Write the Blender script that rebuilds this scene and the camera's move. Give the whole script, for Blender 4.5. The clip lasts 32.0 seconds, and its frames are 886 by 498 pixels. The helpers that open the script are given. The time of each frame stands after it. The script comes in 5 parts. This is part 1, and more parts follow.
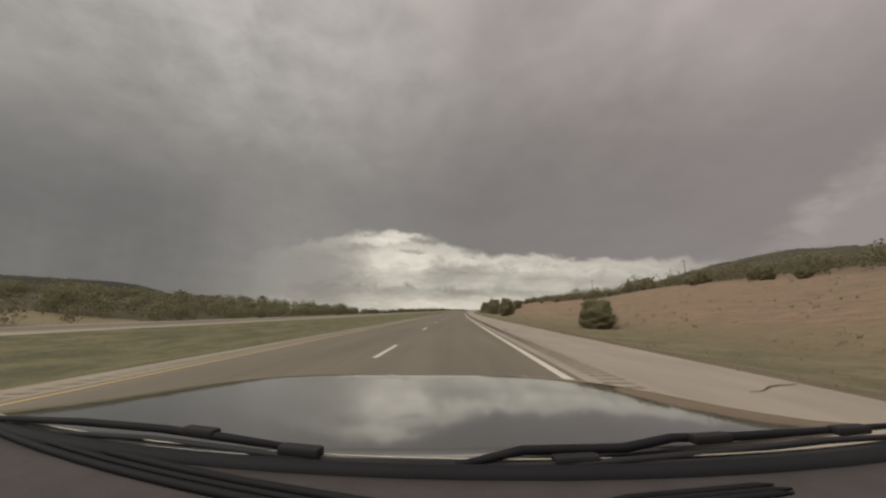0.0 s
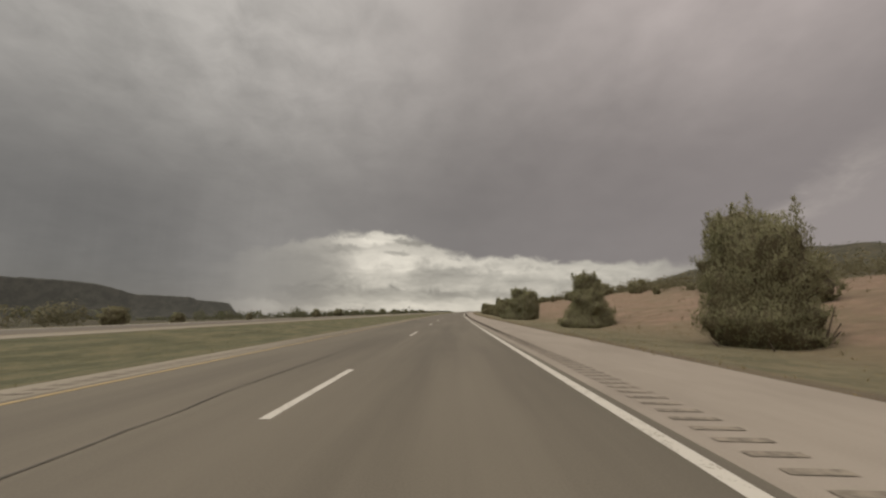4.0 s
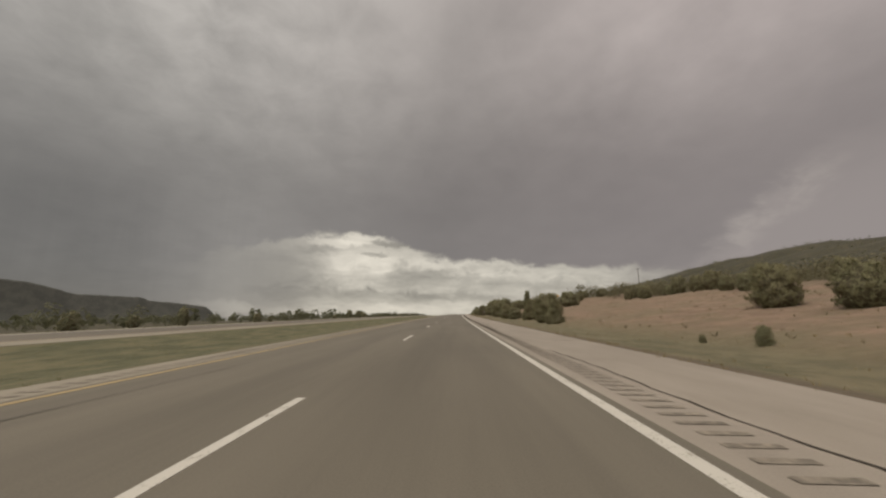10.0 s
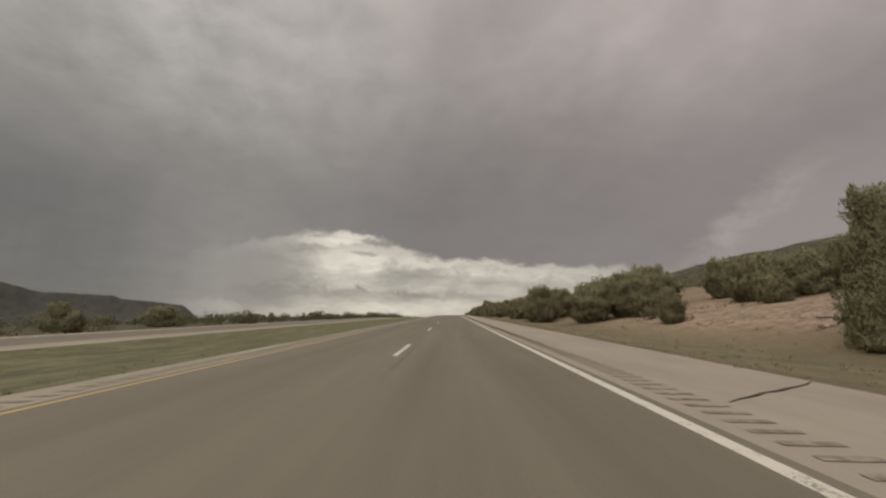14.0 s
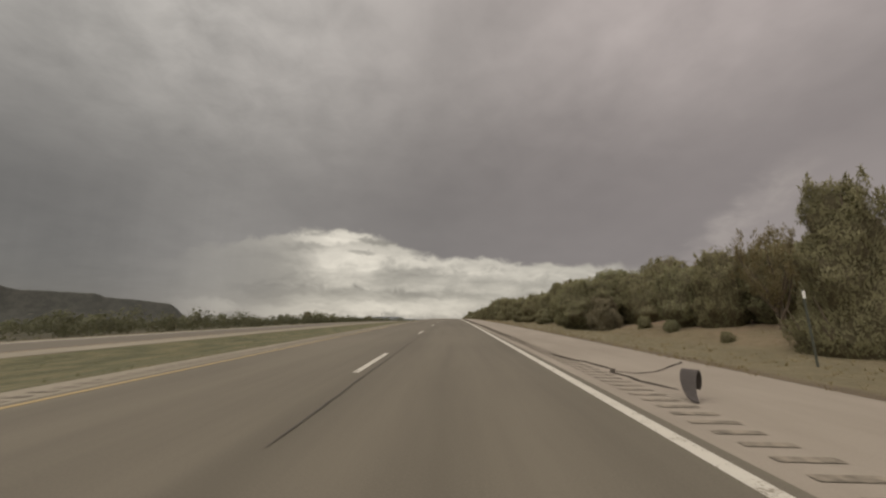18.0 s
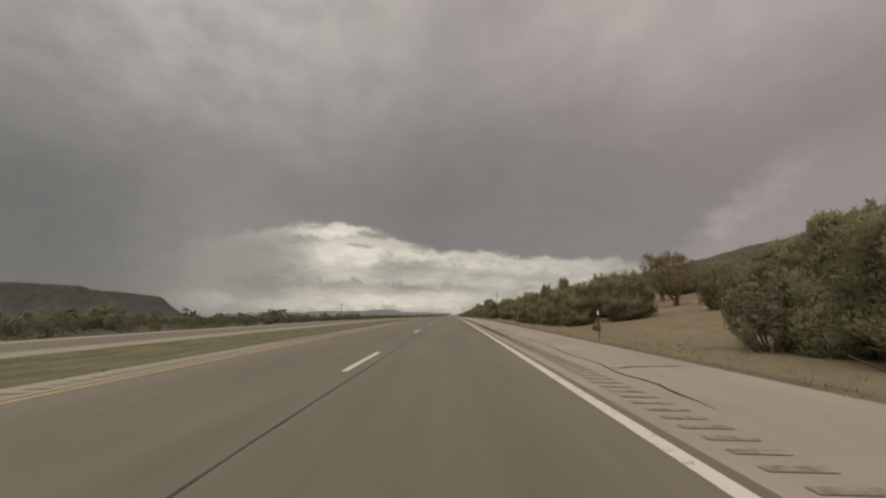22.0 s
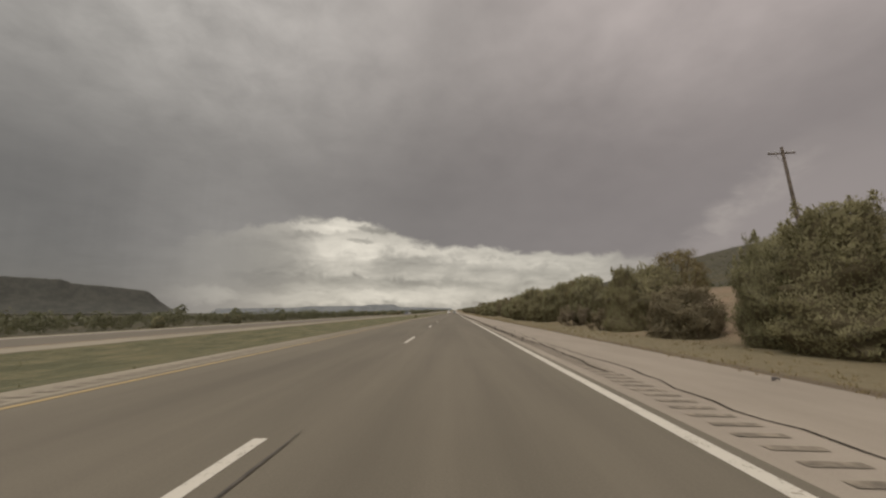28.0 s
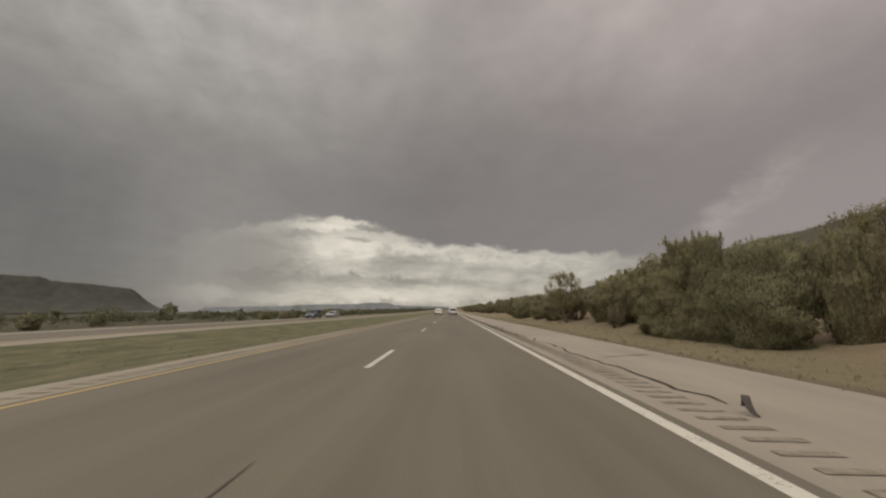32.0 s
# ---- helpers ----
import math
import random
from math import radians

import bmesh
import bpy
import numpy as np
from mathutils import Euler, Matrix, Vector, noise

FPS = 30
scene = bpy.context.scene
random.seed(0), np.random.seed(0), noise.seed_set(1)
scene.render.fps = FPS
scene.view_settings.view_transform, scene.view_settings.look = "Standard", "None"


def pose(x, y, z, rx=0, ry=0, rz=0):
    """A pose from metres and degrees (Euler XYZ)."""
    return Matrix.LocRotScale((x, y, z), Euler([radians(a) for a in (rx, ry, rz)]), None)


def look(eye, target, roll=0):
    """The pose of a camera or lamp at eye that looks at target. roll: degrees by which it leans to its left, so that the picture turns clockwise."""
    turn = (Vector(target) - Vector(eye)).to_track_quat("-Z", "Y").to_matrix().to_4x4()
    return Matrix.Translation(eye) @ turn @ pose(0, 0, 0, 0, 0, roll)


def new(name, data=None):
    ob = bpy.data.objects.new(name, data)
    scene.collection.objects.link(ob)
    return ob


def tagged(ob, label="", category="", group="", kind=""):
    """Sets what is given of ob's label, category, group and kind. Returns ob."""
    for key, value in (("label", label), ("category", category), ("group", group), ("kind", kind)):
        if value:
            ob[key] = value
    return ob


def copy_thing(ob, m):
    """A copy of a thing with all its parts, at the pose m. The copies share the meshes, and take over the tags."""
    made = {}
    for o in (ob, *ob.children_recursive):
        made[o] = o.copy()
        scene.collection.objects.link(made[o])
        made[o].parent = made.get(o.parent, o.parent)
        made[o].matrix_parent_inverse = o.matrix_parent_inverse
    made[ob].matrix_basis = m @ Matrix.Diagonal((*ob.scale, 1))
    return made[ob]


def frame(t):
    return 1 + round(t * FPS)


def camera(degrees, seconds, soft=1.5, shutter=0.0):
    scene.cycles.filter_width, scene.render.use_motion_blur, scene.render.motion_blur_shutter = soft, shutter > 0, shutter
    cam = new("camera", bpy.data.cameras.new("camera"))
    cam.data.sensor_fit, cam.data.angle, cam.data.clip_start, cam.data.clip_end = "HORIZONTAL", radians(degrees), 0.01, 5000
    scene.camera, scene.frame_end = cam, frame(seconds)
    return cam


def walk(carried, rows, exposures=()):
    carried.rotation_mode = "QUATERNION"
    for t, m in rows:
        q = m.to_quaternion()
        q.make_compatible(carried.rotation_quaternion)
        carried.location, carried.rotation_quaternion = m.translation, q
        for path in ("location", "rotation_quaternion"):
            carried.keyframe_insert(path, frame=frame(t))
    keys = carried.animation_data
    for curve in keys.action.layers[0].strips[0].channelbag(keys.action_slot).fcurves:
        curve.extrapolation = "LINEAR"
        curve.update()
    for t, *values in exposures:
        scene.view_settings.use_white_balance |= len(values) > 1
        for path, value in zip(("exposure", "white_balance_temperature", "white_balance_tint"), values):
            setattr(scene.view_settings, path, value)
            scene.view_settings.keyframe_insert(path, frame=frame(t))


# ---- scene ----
# ---- the way: the road's centre line and the car's run along it ----
import functools

LENS = 103.8
F = 784 / math.tan(radians(LENS / 2))
EYE = 1.09                     # height of the eye over the road
AIM_X, AIM_Y = 16.0, 110.5     # where the road's direction lies off the middle of the view

# every half second: how the far clouds stand in the view, which gives the turn and the tilt
CLOUD_X = [747, 743, 740, 734, 732, 731, 728, 723, 720, 717, 714.5, 712, 709, 706, 700, 694, 690, 688, 684, 681,
           680, 679, 674, 672, 670, 668, 665, 663, 662, 660, 660, 660, 659.5, 659, 658, 657, 657, 657, 657, 657,
           657, 657, 655, 654, 654, 655, 656, 656, 656, 655, 655, 656, 656, 655, 655, 655, 655, 655, 655, 653, 651, 651,
           649, 647, 650]
CLOUD_Y = [447, 447, 447.5, 449, 450, 450, 450, 450.5, 450.5, 450.5, 450.5, 450.5, 452, 452, 452, 452, 452, 452, 452, 453,
           454.5, 453, 452, 452.5, 452, 452, 455, 454, 453, 450, 451, 452, 452.5, 452.5, 450.5, 450, 451, 449, 446, 444.5,
           443, 441.5, 441, 438.5, 438.5, 436, 436, 435, 433.5, 434, 432, 430.5, 430, 430, 430, 430, 430, 429.5, 430, 430, 429,
           430, 430, 431, 427.5]
HALF = np.arange(65) * 0.5
turn_seen = np.arctan((747 - 784) / F) - np.arctan((np.array(CLOUD_X) - 784) / F)
tilt_seen = np.arctan((np.array(CLOUD_Y) + 116 - 441) / F)


def smooth(values, sigma):
    k = np.exp(-0.5 * (np.arange(-60, 61) / sigma) ** 2)
    return np.convolve(np.pad(values, 60, mode="edge"), k / k.sum(), mode="valid")


# metres run at some times
FINE = np.arange(0, 32.001, 0.1)
run_raw = np.interp(FINE, [0, 6, 9, 13, 19, 23, 28, 32], [0, 208.3, 313.2, 453.2, 657.7, 791.1, 959.5, 1099.5])
gain = np.interp(FINE, [0, 22.5, 24, 25, 26.5, 28, 29, 30, 31, 32], [0, 0, -0.9, -1.6, -1.4, -0.5, -0.5, -0.9, -1.0, -0.4])   # the car falls back a little, then catches up
RUN = FINE * 34.36 + smooth(run_raw + gain - FINE * 34.36, 8)
turn_way = smooth(np.interp(FINE, HALF, turn_seen), 14)
grade_way = smooth(np.interp(FINE, HALF, tilt_seen), 12) - math.atan(AIM_Y / F)

S0, S1 = -420.0, 8300.0
SS = np.arange(S0, S1, 1.0)
head = np.interp(SS, RUN, turn_way)
grade = np.interp(SS, RUN, grade_way)
late = np.clip((SS - 1150) / 500, 0, 1)
grade = np.where(SS > 1100, grade * (1 - late) - 0.004 * late, grade)
WX, WY, WZ = np.cumsum(np.sin(head)), np.cumsum(np.cos(head)), np.cumsum(grade)
zero = int(-S0)
WX, WY, WZ = WX - WX[zero], WY - WY[zero], WZ - WZ[zero]


def at(s, lat, z=0.0):
    """World places from metres along the road, metres to its right and metres over it (arrays or numbers)."""
    h = np.interp(s, SS, head)
    return (np.interp(s, SS, WX) + lat * np.cos(h), np.interp(s, SS, WY) - lat * np.sin(h), np.interp(s, SS, WZ) + z)


def spot(s, lat, z=0.0):
    return Vector([float(v) for v in at(s, lat, z)])


def heading(s):
    return float(np.interp(s, SS, head))


# the car drifts a little within its lane
SWAY = smooth(np.interp(FINE, [0, 2, 3.5, 6, 8, 10, 11, 12, 13, 14, 17, 19, 21, 23, 28, 31, 32], [0.0, -0.17, -0.09, 0.17, 0.16, -0.12, 0.03, 0.27, 0.42, 0.48, 0.23, -0.02, -0.07, -0.14, 0.23, 0.34, 0.2]), 5)
SWAY = SWAY - SWAY[0]

cam = camera(LENS, 32.0, soft=2.3)
rows = []
for i, t in enumerate(HALF):
    eye = spot(float(np.interp(t, FINE, RUN)), -float(np.interp(t, FINE, SWAY)), EYE)
    yaw = -math.degrees(turn_seen[i] - math.atan(AIM_X / F))
    rows.append((float(t), pose(*eye, 90 + math.degrees(tilt_seen[i]), 0, yaw)))
walk(cam, rows, exposures=[(0, 0.0), (32, 0.0)])

# ---- world and sun ----


def node(nt, kind, ins=None, **props):
    n = nt.nodes.new(kind)
    if "operation" in props:
        n.operation = props["operation"]
    if "use_clamp" in props:
        n.use_clamp = props["use_clamp"]
    if "interpolation_type" in props:
        n.interpolation_type = props["interpolation_type"]
    if "data_type" in props:
        n.data_type, n.blend_type = props["data_type"], props["blend_type"]
    if "uv_map" in props:
        n.uv_map = props["uv_map"]
    for k, v in (ins or {}).items():
        if isinstance(v, bpy.types.NodeSocket):
            nt.links.new(v, n.inputs[k])
        else:
            n.inputs[k].default_value = v
    return n


def num(nt, op, a, b=0.0, c=0.0, clamp=False):
    return node(nt, "ShaderNodeMath", {0: a, 1: b, 2: c}, operation=op, use_clamp=clamp).outputs[0]


def band(nt, v, a, b, lo=0.0, hi=1.0):
    return node(nt, "ShaderNodeMapRange", {"Value": v, "From Min": a, "From Max": b, "To Min": lo, "To Max": hi}, interpolation_type="SMOOTHSTEP").outputs[0]


def mix(nt, f, a, b, how="MIX"):
    n = node(nt, "ShaderNodeMix", {0: f}, data_type="RGBA", blend_type=how)
    for k, v in ((6, a), (7, b)):
        if isinstance(v, bpy.types.NodeSocket):
            nt.links.new(v, n.inputs[k])
        else:
            n.inputs[k].default_value = (*v, 1)
    return n.outputs[2]


def grain(nt, vec, scale, detail=4.0, rough=0.55, distort=0.0):
    return node(nt, "ShaderNodeTexNoise", {"Vector": vec, "Scale": scale, "Detail": detail, "Roughness": rough, "Distortion": distort}).outputs[0]


SUN_EL, SUN_AZ = radians(42), radians(-115)
world = bpy.data.worlds.new("overcast_sky")
scene.world = world
world.use_nodes = True
wt = world.node_tree
wt.nodes.clear()
way = node(wt, "ShaderNodeTexCoord").outputs["Generated"]
xyz = node(wt, "ShaderNodeSeparateXYZ", {0: way}).outputs
az = num(wt, "MULTIPLY", num(wt, "ARCTAN2", xyz[0], xyz[1]), 57.2958)
el = num(wt, "MULTIPLY", num(wt, "ARCSINE", xyz[2]), 57.2958)
# a flat layer of cloud seen in perspective
lift = num(wt, "MAXIMUM", num(wt, "ADD", xyz[2], 0.26), 0.05)
layer = node(wt, "ShaderNodeCombineXYZ", {0: num(wt, "DIVIDE", xyz[0], lift), 1: num(wt, "DIVIDE", xyz[1], lift), 2: 0.3}).outputs[0]
flat = node(wt, "ShaderNodeCombineXYZ", {0: num(wt, "MULTIPLY", az, 0.06), 1: num(wt, "MULTIPLY", el, 0.095), 2: 4.0}).outputs[0]
big = grain(wt, layer, 1.25, 4, 0.5, 0.25)
fine = grain(wt, layer, 4.4, 6, 0.55, 0.1)
low = grain(wt, flat, 2.4, 7, 0.55, 0.3)
mottle = num(wt, "MULTIPLY", num(wt, "SUBTRACT", grain(wt, layer, 9.0, 6, 0.6, 0.35), 0.5), band(wt, az, 5, -35, 0.25, 1.0))
shade = num(wt, "ADD", num(wt, "ADD", num(wt, "MULTIPLY", num(wt, "SUBTRACT", big, 0.5), 1.0), num(wt, "MULTIPLY", num(wt, "SUBTRACT", fine, 0.5), 0.55)), num(wt, "MULTIPLY", mottle, 0.8))
# thick, dark base from the middle height down; thinner cloud overhead
thick = num(wt, "MULTIPLY", band(wt, el, 16, 46, 0.205, 0.36), band(wt, az, -38, 18, 1.20, 0.90))
value = num(wt, "MULTIPLY", thick, num(wt, "ADD", 1.0, num(wt, "MULTIPLY", shade, band(wt, el, 14, 38, 0.2, 0.85))))
value = num(wt, "MULTIPLY", value, band(wt, num(wt, "ABSOLUTE", az), 64, 135, 1.0, 2.5))
# an overcast sky is brightest overhead
value = num(wt, "MULTIPLY", value, band(wt, el, 44, 74, 1.0, 2.6))
value = num(wt, "MULTIPLY", value, num(wt, "MULTIPLY", band(wt, az, 26, 52, 1.0, 1.10), band(wt, az, 4, 16, 1.0, 1.10)))
value = num(wt, "MULTIPLY", value, num(wt, "SUBTRACT", 1.0, num(wt, "MULTIPLY", band(wt, num(wt, "ABSOLUTE", num(wt, "SUBTRACT", az, 17.0)), 24, 4), band(wt, el, 16, 30, 0.0, 0.16))))
shaft = grain(wt, node(wt, "ShaderNodeCombineXYZ", {0: num(wt, "MULTIPLY", az, 0.30), 1: num(wt, "MULTIPLY", el, 0.022), 2: 7.0}).outputs[0], 1.0, 5, 0.6, 0.2)
value = num(wt, "MULTIPLY", value, num(wt, "MULTIPLY_ADD", num(wt, "SUBTRACT", shaft, 0.5), num(wt, "MULTIPLY", num(wt, "MULTIPLY", band(wt, az, -14, -24), band(wt, el, 26, 8)), 0.24), 1.0))
rain = num(wt, "MULTIPLY", band(wt, az, -24, -44), band(wt, el, 28, 12))
value = num(wt, "MULTIPLY", value, num(wt, "SUBTRACT", 1.0, num(wt, "MULTIPLY", rain, 0.36)))
grey = mix(wt, band(wt, az, -50, 60), (1.06, 1.0, 0.92), (1.145, 1.0, 0.945))
grey = node(wt, "ShaderNodeVectorMath", {0: grey, "Scale": value}, operation="SCALE").outputs[0]
# the gap under the cloud's ragged edge, with bright broken cloud in it
def profile(v, stops):
    """A piecewise line over azimuth, in degrees."""
    lo, hi = stops[0][0], stops[-1][0]
    ramp = node(wt, "ShaderNodeValToRGB", {0: band_line(v, lo, hi)})
    cr = ramp.color_ramp
    for q, (x, y) in enumerate(stops):
        e = cr.elements[q] if q < 2 else cr.elements.new((x - lo) / (hi - lo))
        if q < 2:
            e.position = (x - lo) / (hi - lo)
    for e, (x, y) in zip(cr.elements, stops):
        e.position, e.color = (x - lo) / (hi - lo), (y / 20, y / 20, y / 20, 1)
    return num(wt, "MULTIPLY", ramp.outputs[0], 20.0)


def band_line(v, a, b):
    return node(wt, "ShaderNodeMapRange", {"Value": v, "From Min": a, "From Max": b}).outputs[0]


strata = node(wt, "ShaderNodeCombineXYZ", {0: num(wt, "MULTIPLY", az, 0.055), 1: num(wt, "MULTIPLY", el, 0.19), 2: 1.7}).outputs[0]
veil = grain(wt, strata, 2.6, 8, 0.62, 0.4)
puff = grain(wt, flat, 5.2, 8, 0.62, 0.5)
curl = grain(wt, flat, 2.1, 6, 0.6, 0.6)
w_az = num(wt, "ADD", az, num(wt, "MULTIPLY", num(wt, "SUBTRACT", curl, 0.5), 9.0))
w_el = num(wt, "ADD", el, num(wt, "ADD", num(wt, "MULTIPLY", num(wt, "SUBTRACT", puff, 0.5), 3.4), num(wt, "MULTIPLY", num(wt, "SUBTRACT", low, 0.5), 1.8)))


def blob(a, e, ra, re, amount):
    """A soft ragged patch of cloud."""
    da = num(wt, "DIVIDE", num(wt, "SUBTRACT", w_az, a), ra)
    de = num(wt, "DIVIDE", num(wt, "SUBTRACT", w_el, e), re)
    r2 = num(wt, "ADD", num(wt, "MULTIPLY", da, da), num(wt, "MULTIPLY", de, de))
    return num(wt, "MULTIPLY", band(wt, r2, 1.6, 0.0), amount)


edge = profile(w_az, [(-40, 5.0), (-30, 9.3), (-24, 11.8), (-17, 13.5), (-9.6, 14.5), (-5.0, 14.0), (-1.2, 12.4), (2.6, 10.9), (8.3, 10.2), (14, 9.9), (18, 9.2), (24, 9.0), (31, 8.3), (40, 7.6), (50, 6.0)])
gap = num(wt, "MULTIPLY", band(wt, num(wt, "SUBTRACT", edge, w_el), -0.35, 0.9), num(wt, "MULTIPLY", band(wt, az, -36, -8, 0.0, 1.0), band(wt, az, 46, 27)))
glow = num(wt, "MULTIPLY", num(wt, "ADD", num(wt, "SUBTRACT", veil, 0.5), num(wt, "MULTIPLY", num(wt, "SUBTRACT", puff, 0.5), 0.7)), band(wt, az, -26, -10, 0.06, 0.40))
for row in ((-9.6, 9.3, 6.5, 4.0, 0.16), (-10.4, 9.4, 2.8, 1.7, 0.12), (-5.6, 9.3, 2.6, 1.5, 0.14), (-13.8, 12.3, 4.4, 0.9, 0.18), (-8.5, 13.2, 4.2, 1.1, 0.2), (-1.0, 10.4, 3.4, 1.1, 0.13), (5.5, 9.7, 5.0, 0.9, 0.17), (12.9, 8.8, 6.0, 1.1, 0.13),
            (20.0, 7.6, 6.0, 1.3, 0.07), (27.0, 7.4, 5.0, 1.2, 0.06), (-6.0, 5.6, 4.0, 0.6, 0.10), (2.0, 5.2, 6.0, 0.6, 0.06), (-10.0, 1.7, 13.0, 1.1, 0.14), (-28.0, 1.8, 5.0, 1.2, 0.3), (6.0, 1.8, 14.0, 1.4, 0.15),
            (-5.3, 10.5, 1.7, 0.5, -0.24), (-3.0, 12.3, 3.2, 0.6, -0.17), (-15.0, 11.0, 4.0, 0.7, -0.10), (1.6, 7.6, 6.0, 1.2, -0.07), (7.0, 7.4, 2.2, 0.5, -0.06), (-13.0, 4.3, 14.0, 0.9, -0.07), (6.0, 3.9, 9.0, 0.7, -0.06), (-21.0, 6.5, 7.0, 4.5, -0.10)):
    glow = num(wt, "ADD", glow, blob(*row))
bright = node(wt, "ShaderNodeVectorMath", {0: (1.08, 1.0, 0.85), "Scale": num(wt, "ADD", 0.425, glow)}, operation="SCALE").outputs[0]
slant = num(wt, "SUBTRACT", num(wt, "ADD", az, num(wt, "MULTIPLY", num(wt, "SUBTRACT", curl, 0.5), 13.0)), num(wt, "MULTIPLY", el, 1.1))
wisp = num(wt, "MULTIPLY", band(wt, slant, 30.5, 36.0), band(wt, num(wt, "ADD", el, num(wt, "MULTIPLY", low, 6.0)), 28, 15))
rim = num(wt, "MULTIPLY", band(wt, num(wt, "ABSOLUTE", num(wt, "SUBTRACT", slant, 34.5)), 4.5, 0.0), num(wt, "MULTIPLY", band(wt, el, 20, 15), band(wt, el, 6, 11)))
sky = mix(wt, num(wt, "MULTIPLY", wisp, 0.62), grey, (0.33, 0.287, 0.268))
sky = mix(wt, num(wt, "MULTIPLY", num(wt, "MULTIPLY", rim, band(wt, puff, 0.38, 0.62, 0.25, 1.0)), 0.42), sky, (0.44, 0.39, 0.35))
sky = mix(wt, num(wt, "MULTIPLY", gap, 0.95), sky, bright)
sky = mix(wt, band(wt, el, 0.0, -6.0), sky, (0.10, 0.09, 0.07))
clear = node(wt, "ShaderNodeTexSky")
clear.sky_type, clear.sun_disc, clear.sun_elevation, clear.sun_rotation = "NISHITA", False, SUN_EL, SUN_AZ
b0 = node(wt, "ShaderNodeBackground", {0: clear.outputs[0], 1: 0.08})
b1 = node(wt, "ShaderNodeBackground", {0: sky, 1: 1.0})
both = node(wt, "ShaderNodeMixShader", {0: 0.96, 1: b0.outputs[0], 2: b1.outputs[0]})
node(wt, "ShaderNodeOutputWorld", {0: both.outputs[0]})

sun = new("sun", bpy.data.lights.new("sun", "SUN"))
sun.data.energy, sun.data.angle, sun.data.color = 1.5, radians(60), (1.0, 0.93, 0.80)
sun.matrix_world = look((200 * math.cos(SUN_EL) * math.sin(SUN_AZ), 200 * math.cos(SUN_EL) * math.cos(SUN_AZ), 200 * math.sin(SUN_EL)), (0, 0, 0))

# ---- materials ----


def material(name, rough=0.8, metal=0.0, coat=0.0):
    m = bpy.data.materials.new(name)
    m.use_nodes = True
    nt = m.node_tree
    b = nt.nodes["Principled BSDF"]
    b.inputs["Roughness"].default_value, b.inputs["Metallic"].default_value = rough, metal
    b.inputs["Coat Weight"].default_value = coat
    return m, nt, b


def bump(nt, b, height, strength, dist):
    n = node(nt, "ShaderNodeBump", {"Height": height, "Strength": strength, "Distance": dist})
    nt.links.new(n.outputs[0], b.inputs["Normal"])


def set_color(nt, b, c):
    nt.links.new(c, b.inputs["Base Color"])


def plain(name, color, rough=0.6, metal=0.0, coat=0.0, vary=0.12, scale=6.0, relief=0.15, gloss=0.5):
    """A surface with a slight unevenness of tone and relief."""
    m, nt, b = material(name, rough, metal, coat)
    b.inputs["Specular IOR Level"].default_value = gloss
    p = node(nt, "ShaderNodeTexCoord").outputs["Object"]
    g = grain(nt, p, scale, 6)
    lo, hi = [c * (1 - vary) for c in color], [c * (1 + vary) for c in color]
    set_color(nt, b, mix(nt, band(nt, g, 0.3, 0.7), lo, hi))
    if relief:
        bump(nt, b, grain(nt, p, scale * 12, 3), relief, 0.004)
    return m


def road_material(name, dark, light, stretch=0.06):
    """Worn paving: fine stones, stains drawn out along the way, wheel tracks."""
    m, nt, b = material(name, 0.88)
    uv = node(nt, "ShaderNodeUVMap", uv_map="way").outputs[0]
    p = node(nt, "ShaderNodeVectorMath", {0: uv, 1: (100, 100, 1)}, operation="MULTIPLY").outputs[0]
    long = node(nt, "ShaderNodeVectorMath", {0: p, 1: (1.0, stretch, 1)}, operation="MULTIPLY").outputs[0]
    stain = grain(nt, long, 0.9, 6, 0.6)
    patch = grain(nt, p, 0.11, 4)
    stones = grain(nt, p, 55, 2)
    tone = num(nt, "ADD", num(nt, "MULTIPLY", stain, 0.6), num(nt, "ADD", num(nt, "MULTIPLY", patch, 0.25), num(nt, "MULTIPLY", stones, 0.25)))
    set_color(nt, b, mix(nt, band(nt, tone, 0.38, 0.72), dark, light))
    bump(nt, b, stones, 0.35, 0.006)
    return m


M_LANE = road_material("worn_asphalt", (0.0895, 0.0776, 0.0566), (0.134, 0.117, 0.0863))
M_SHOULDER = road_material("pale_chip_sealed_shoulder", (0.200, 0.172, 0.136), (0.264, 0.229, 0.184), 0.3)
M_SHOULDER_LEFT = road_material("tan_chip_sealed_shoulder", (0.186, 0.162, 0.119), (0.246, 0.216, 0.161), 0.3)
M_FAR_LANE = road_material("far_asphalt", (0.092, 0.079, 0.058), (0.128, 0.110, 0.082))


def paint(name, color, under):
    m, nt, b = material(name, 0.7)
    p = node(nt, "ShaderNodeNewGeometry").outputs["Position"]
    w = num(nt, "ADD", num(nt, "MULTIPLY", grain(nt, p, 5, 6, 0.7), 0.6), num(nt, "MULTIPLY", grain(nt, p, 45, 2), 0.4))
    set_color(nt, b, mix(nt, band(nt, w, 0.36, 0.47), under, color))
    return m


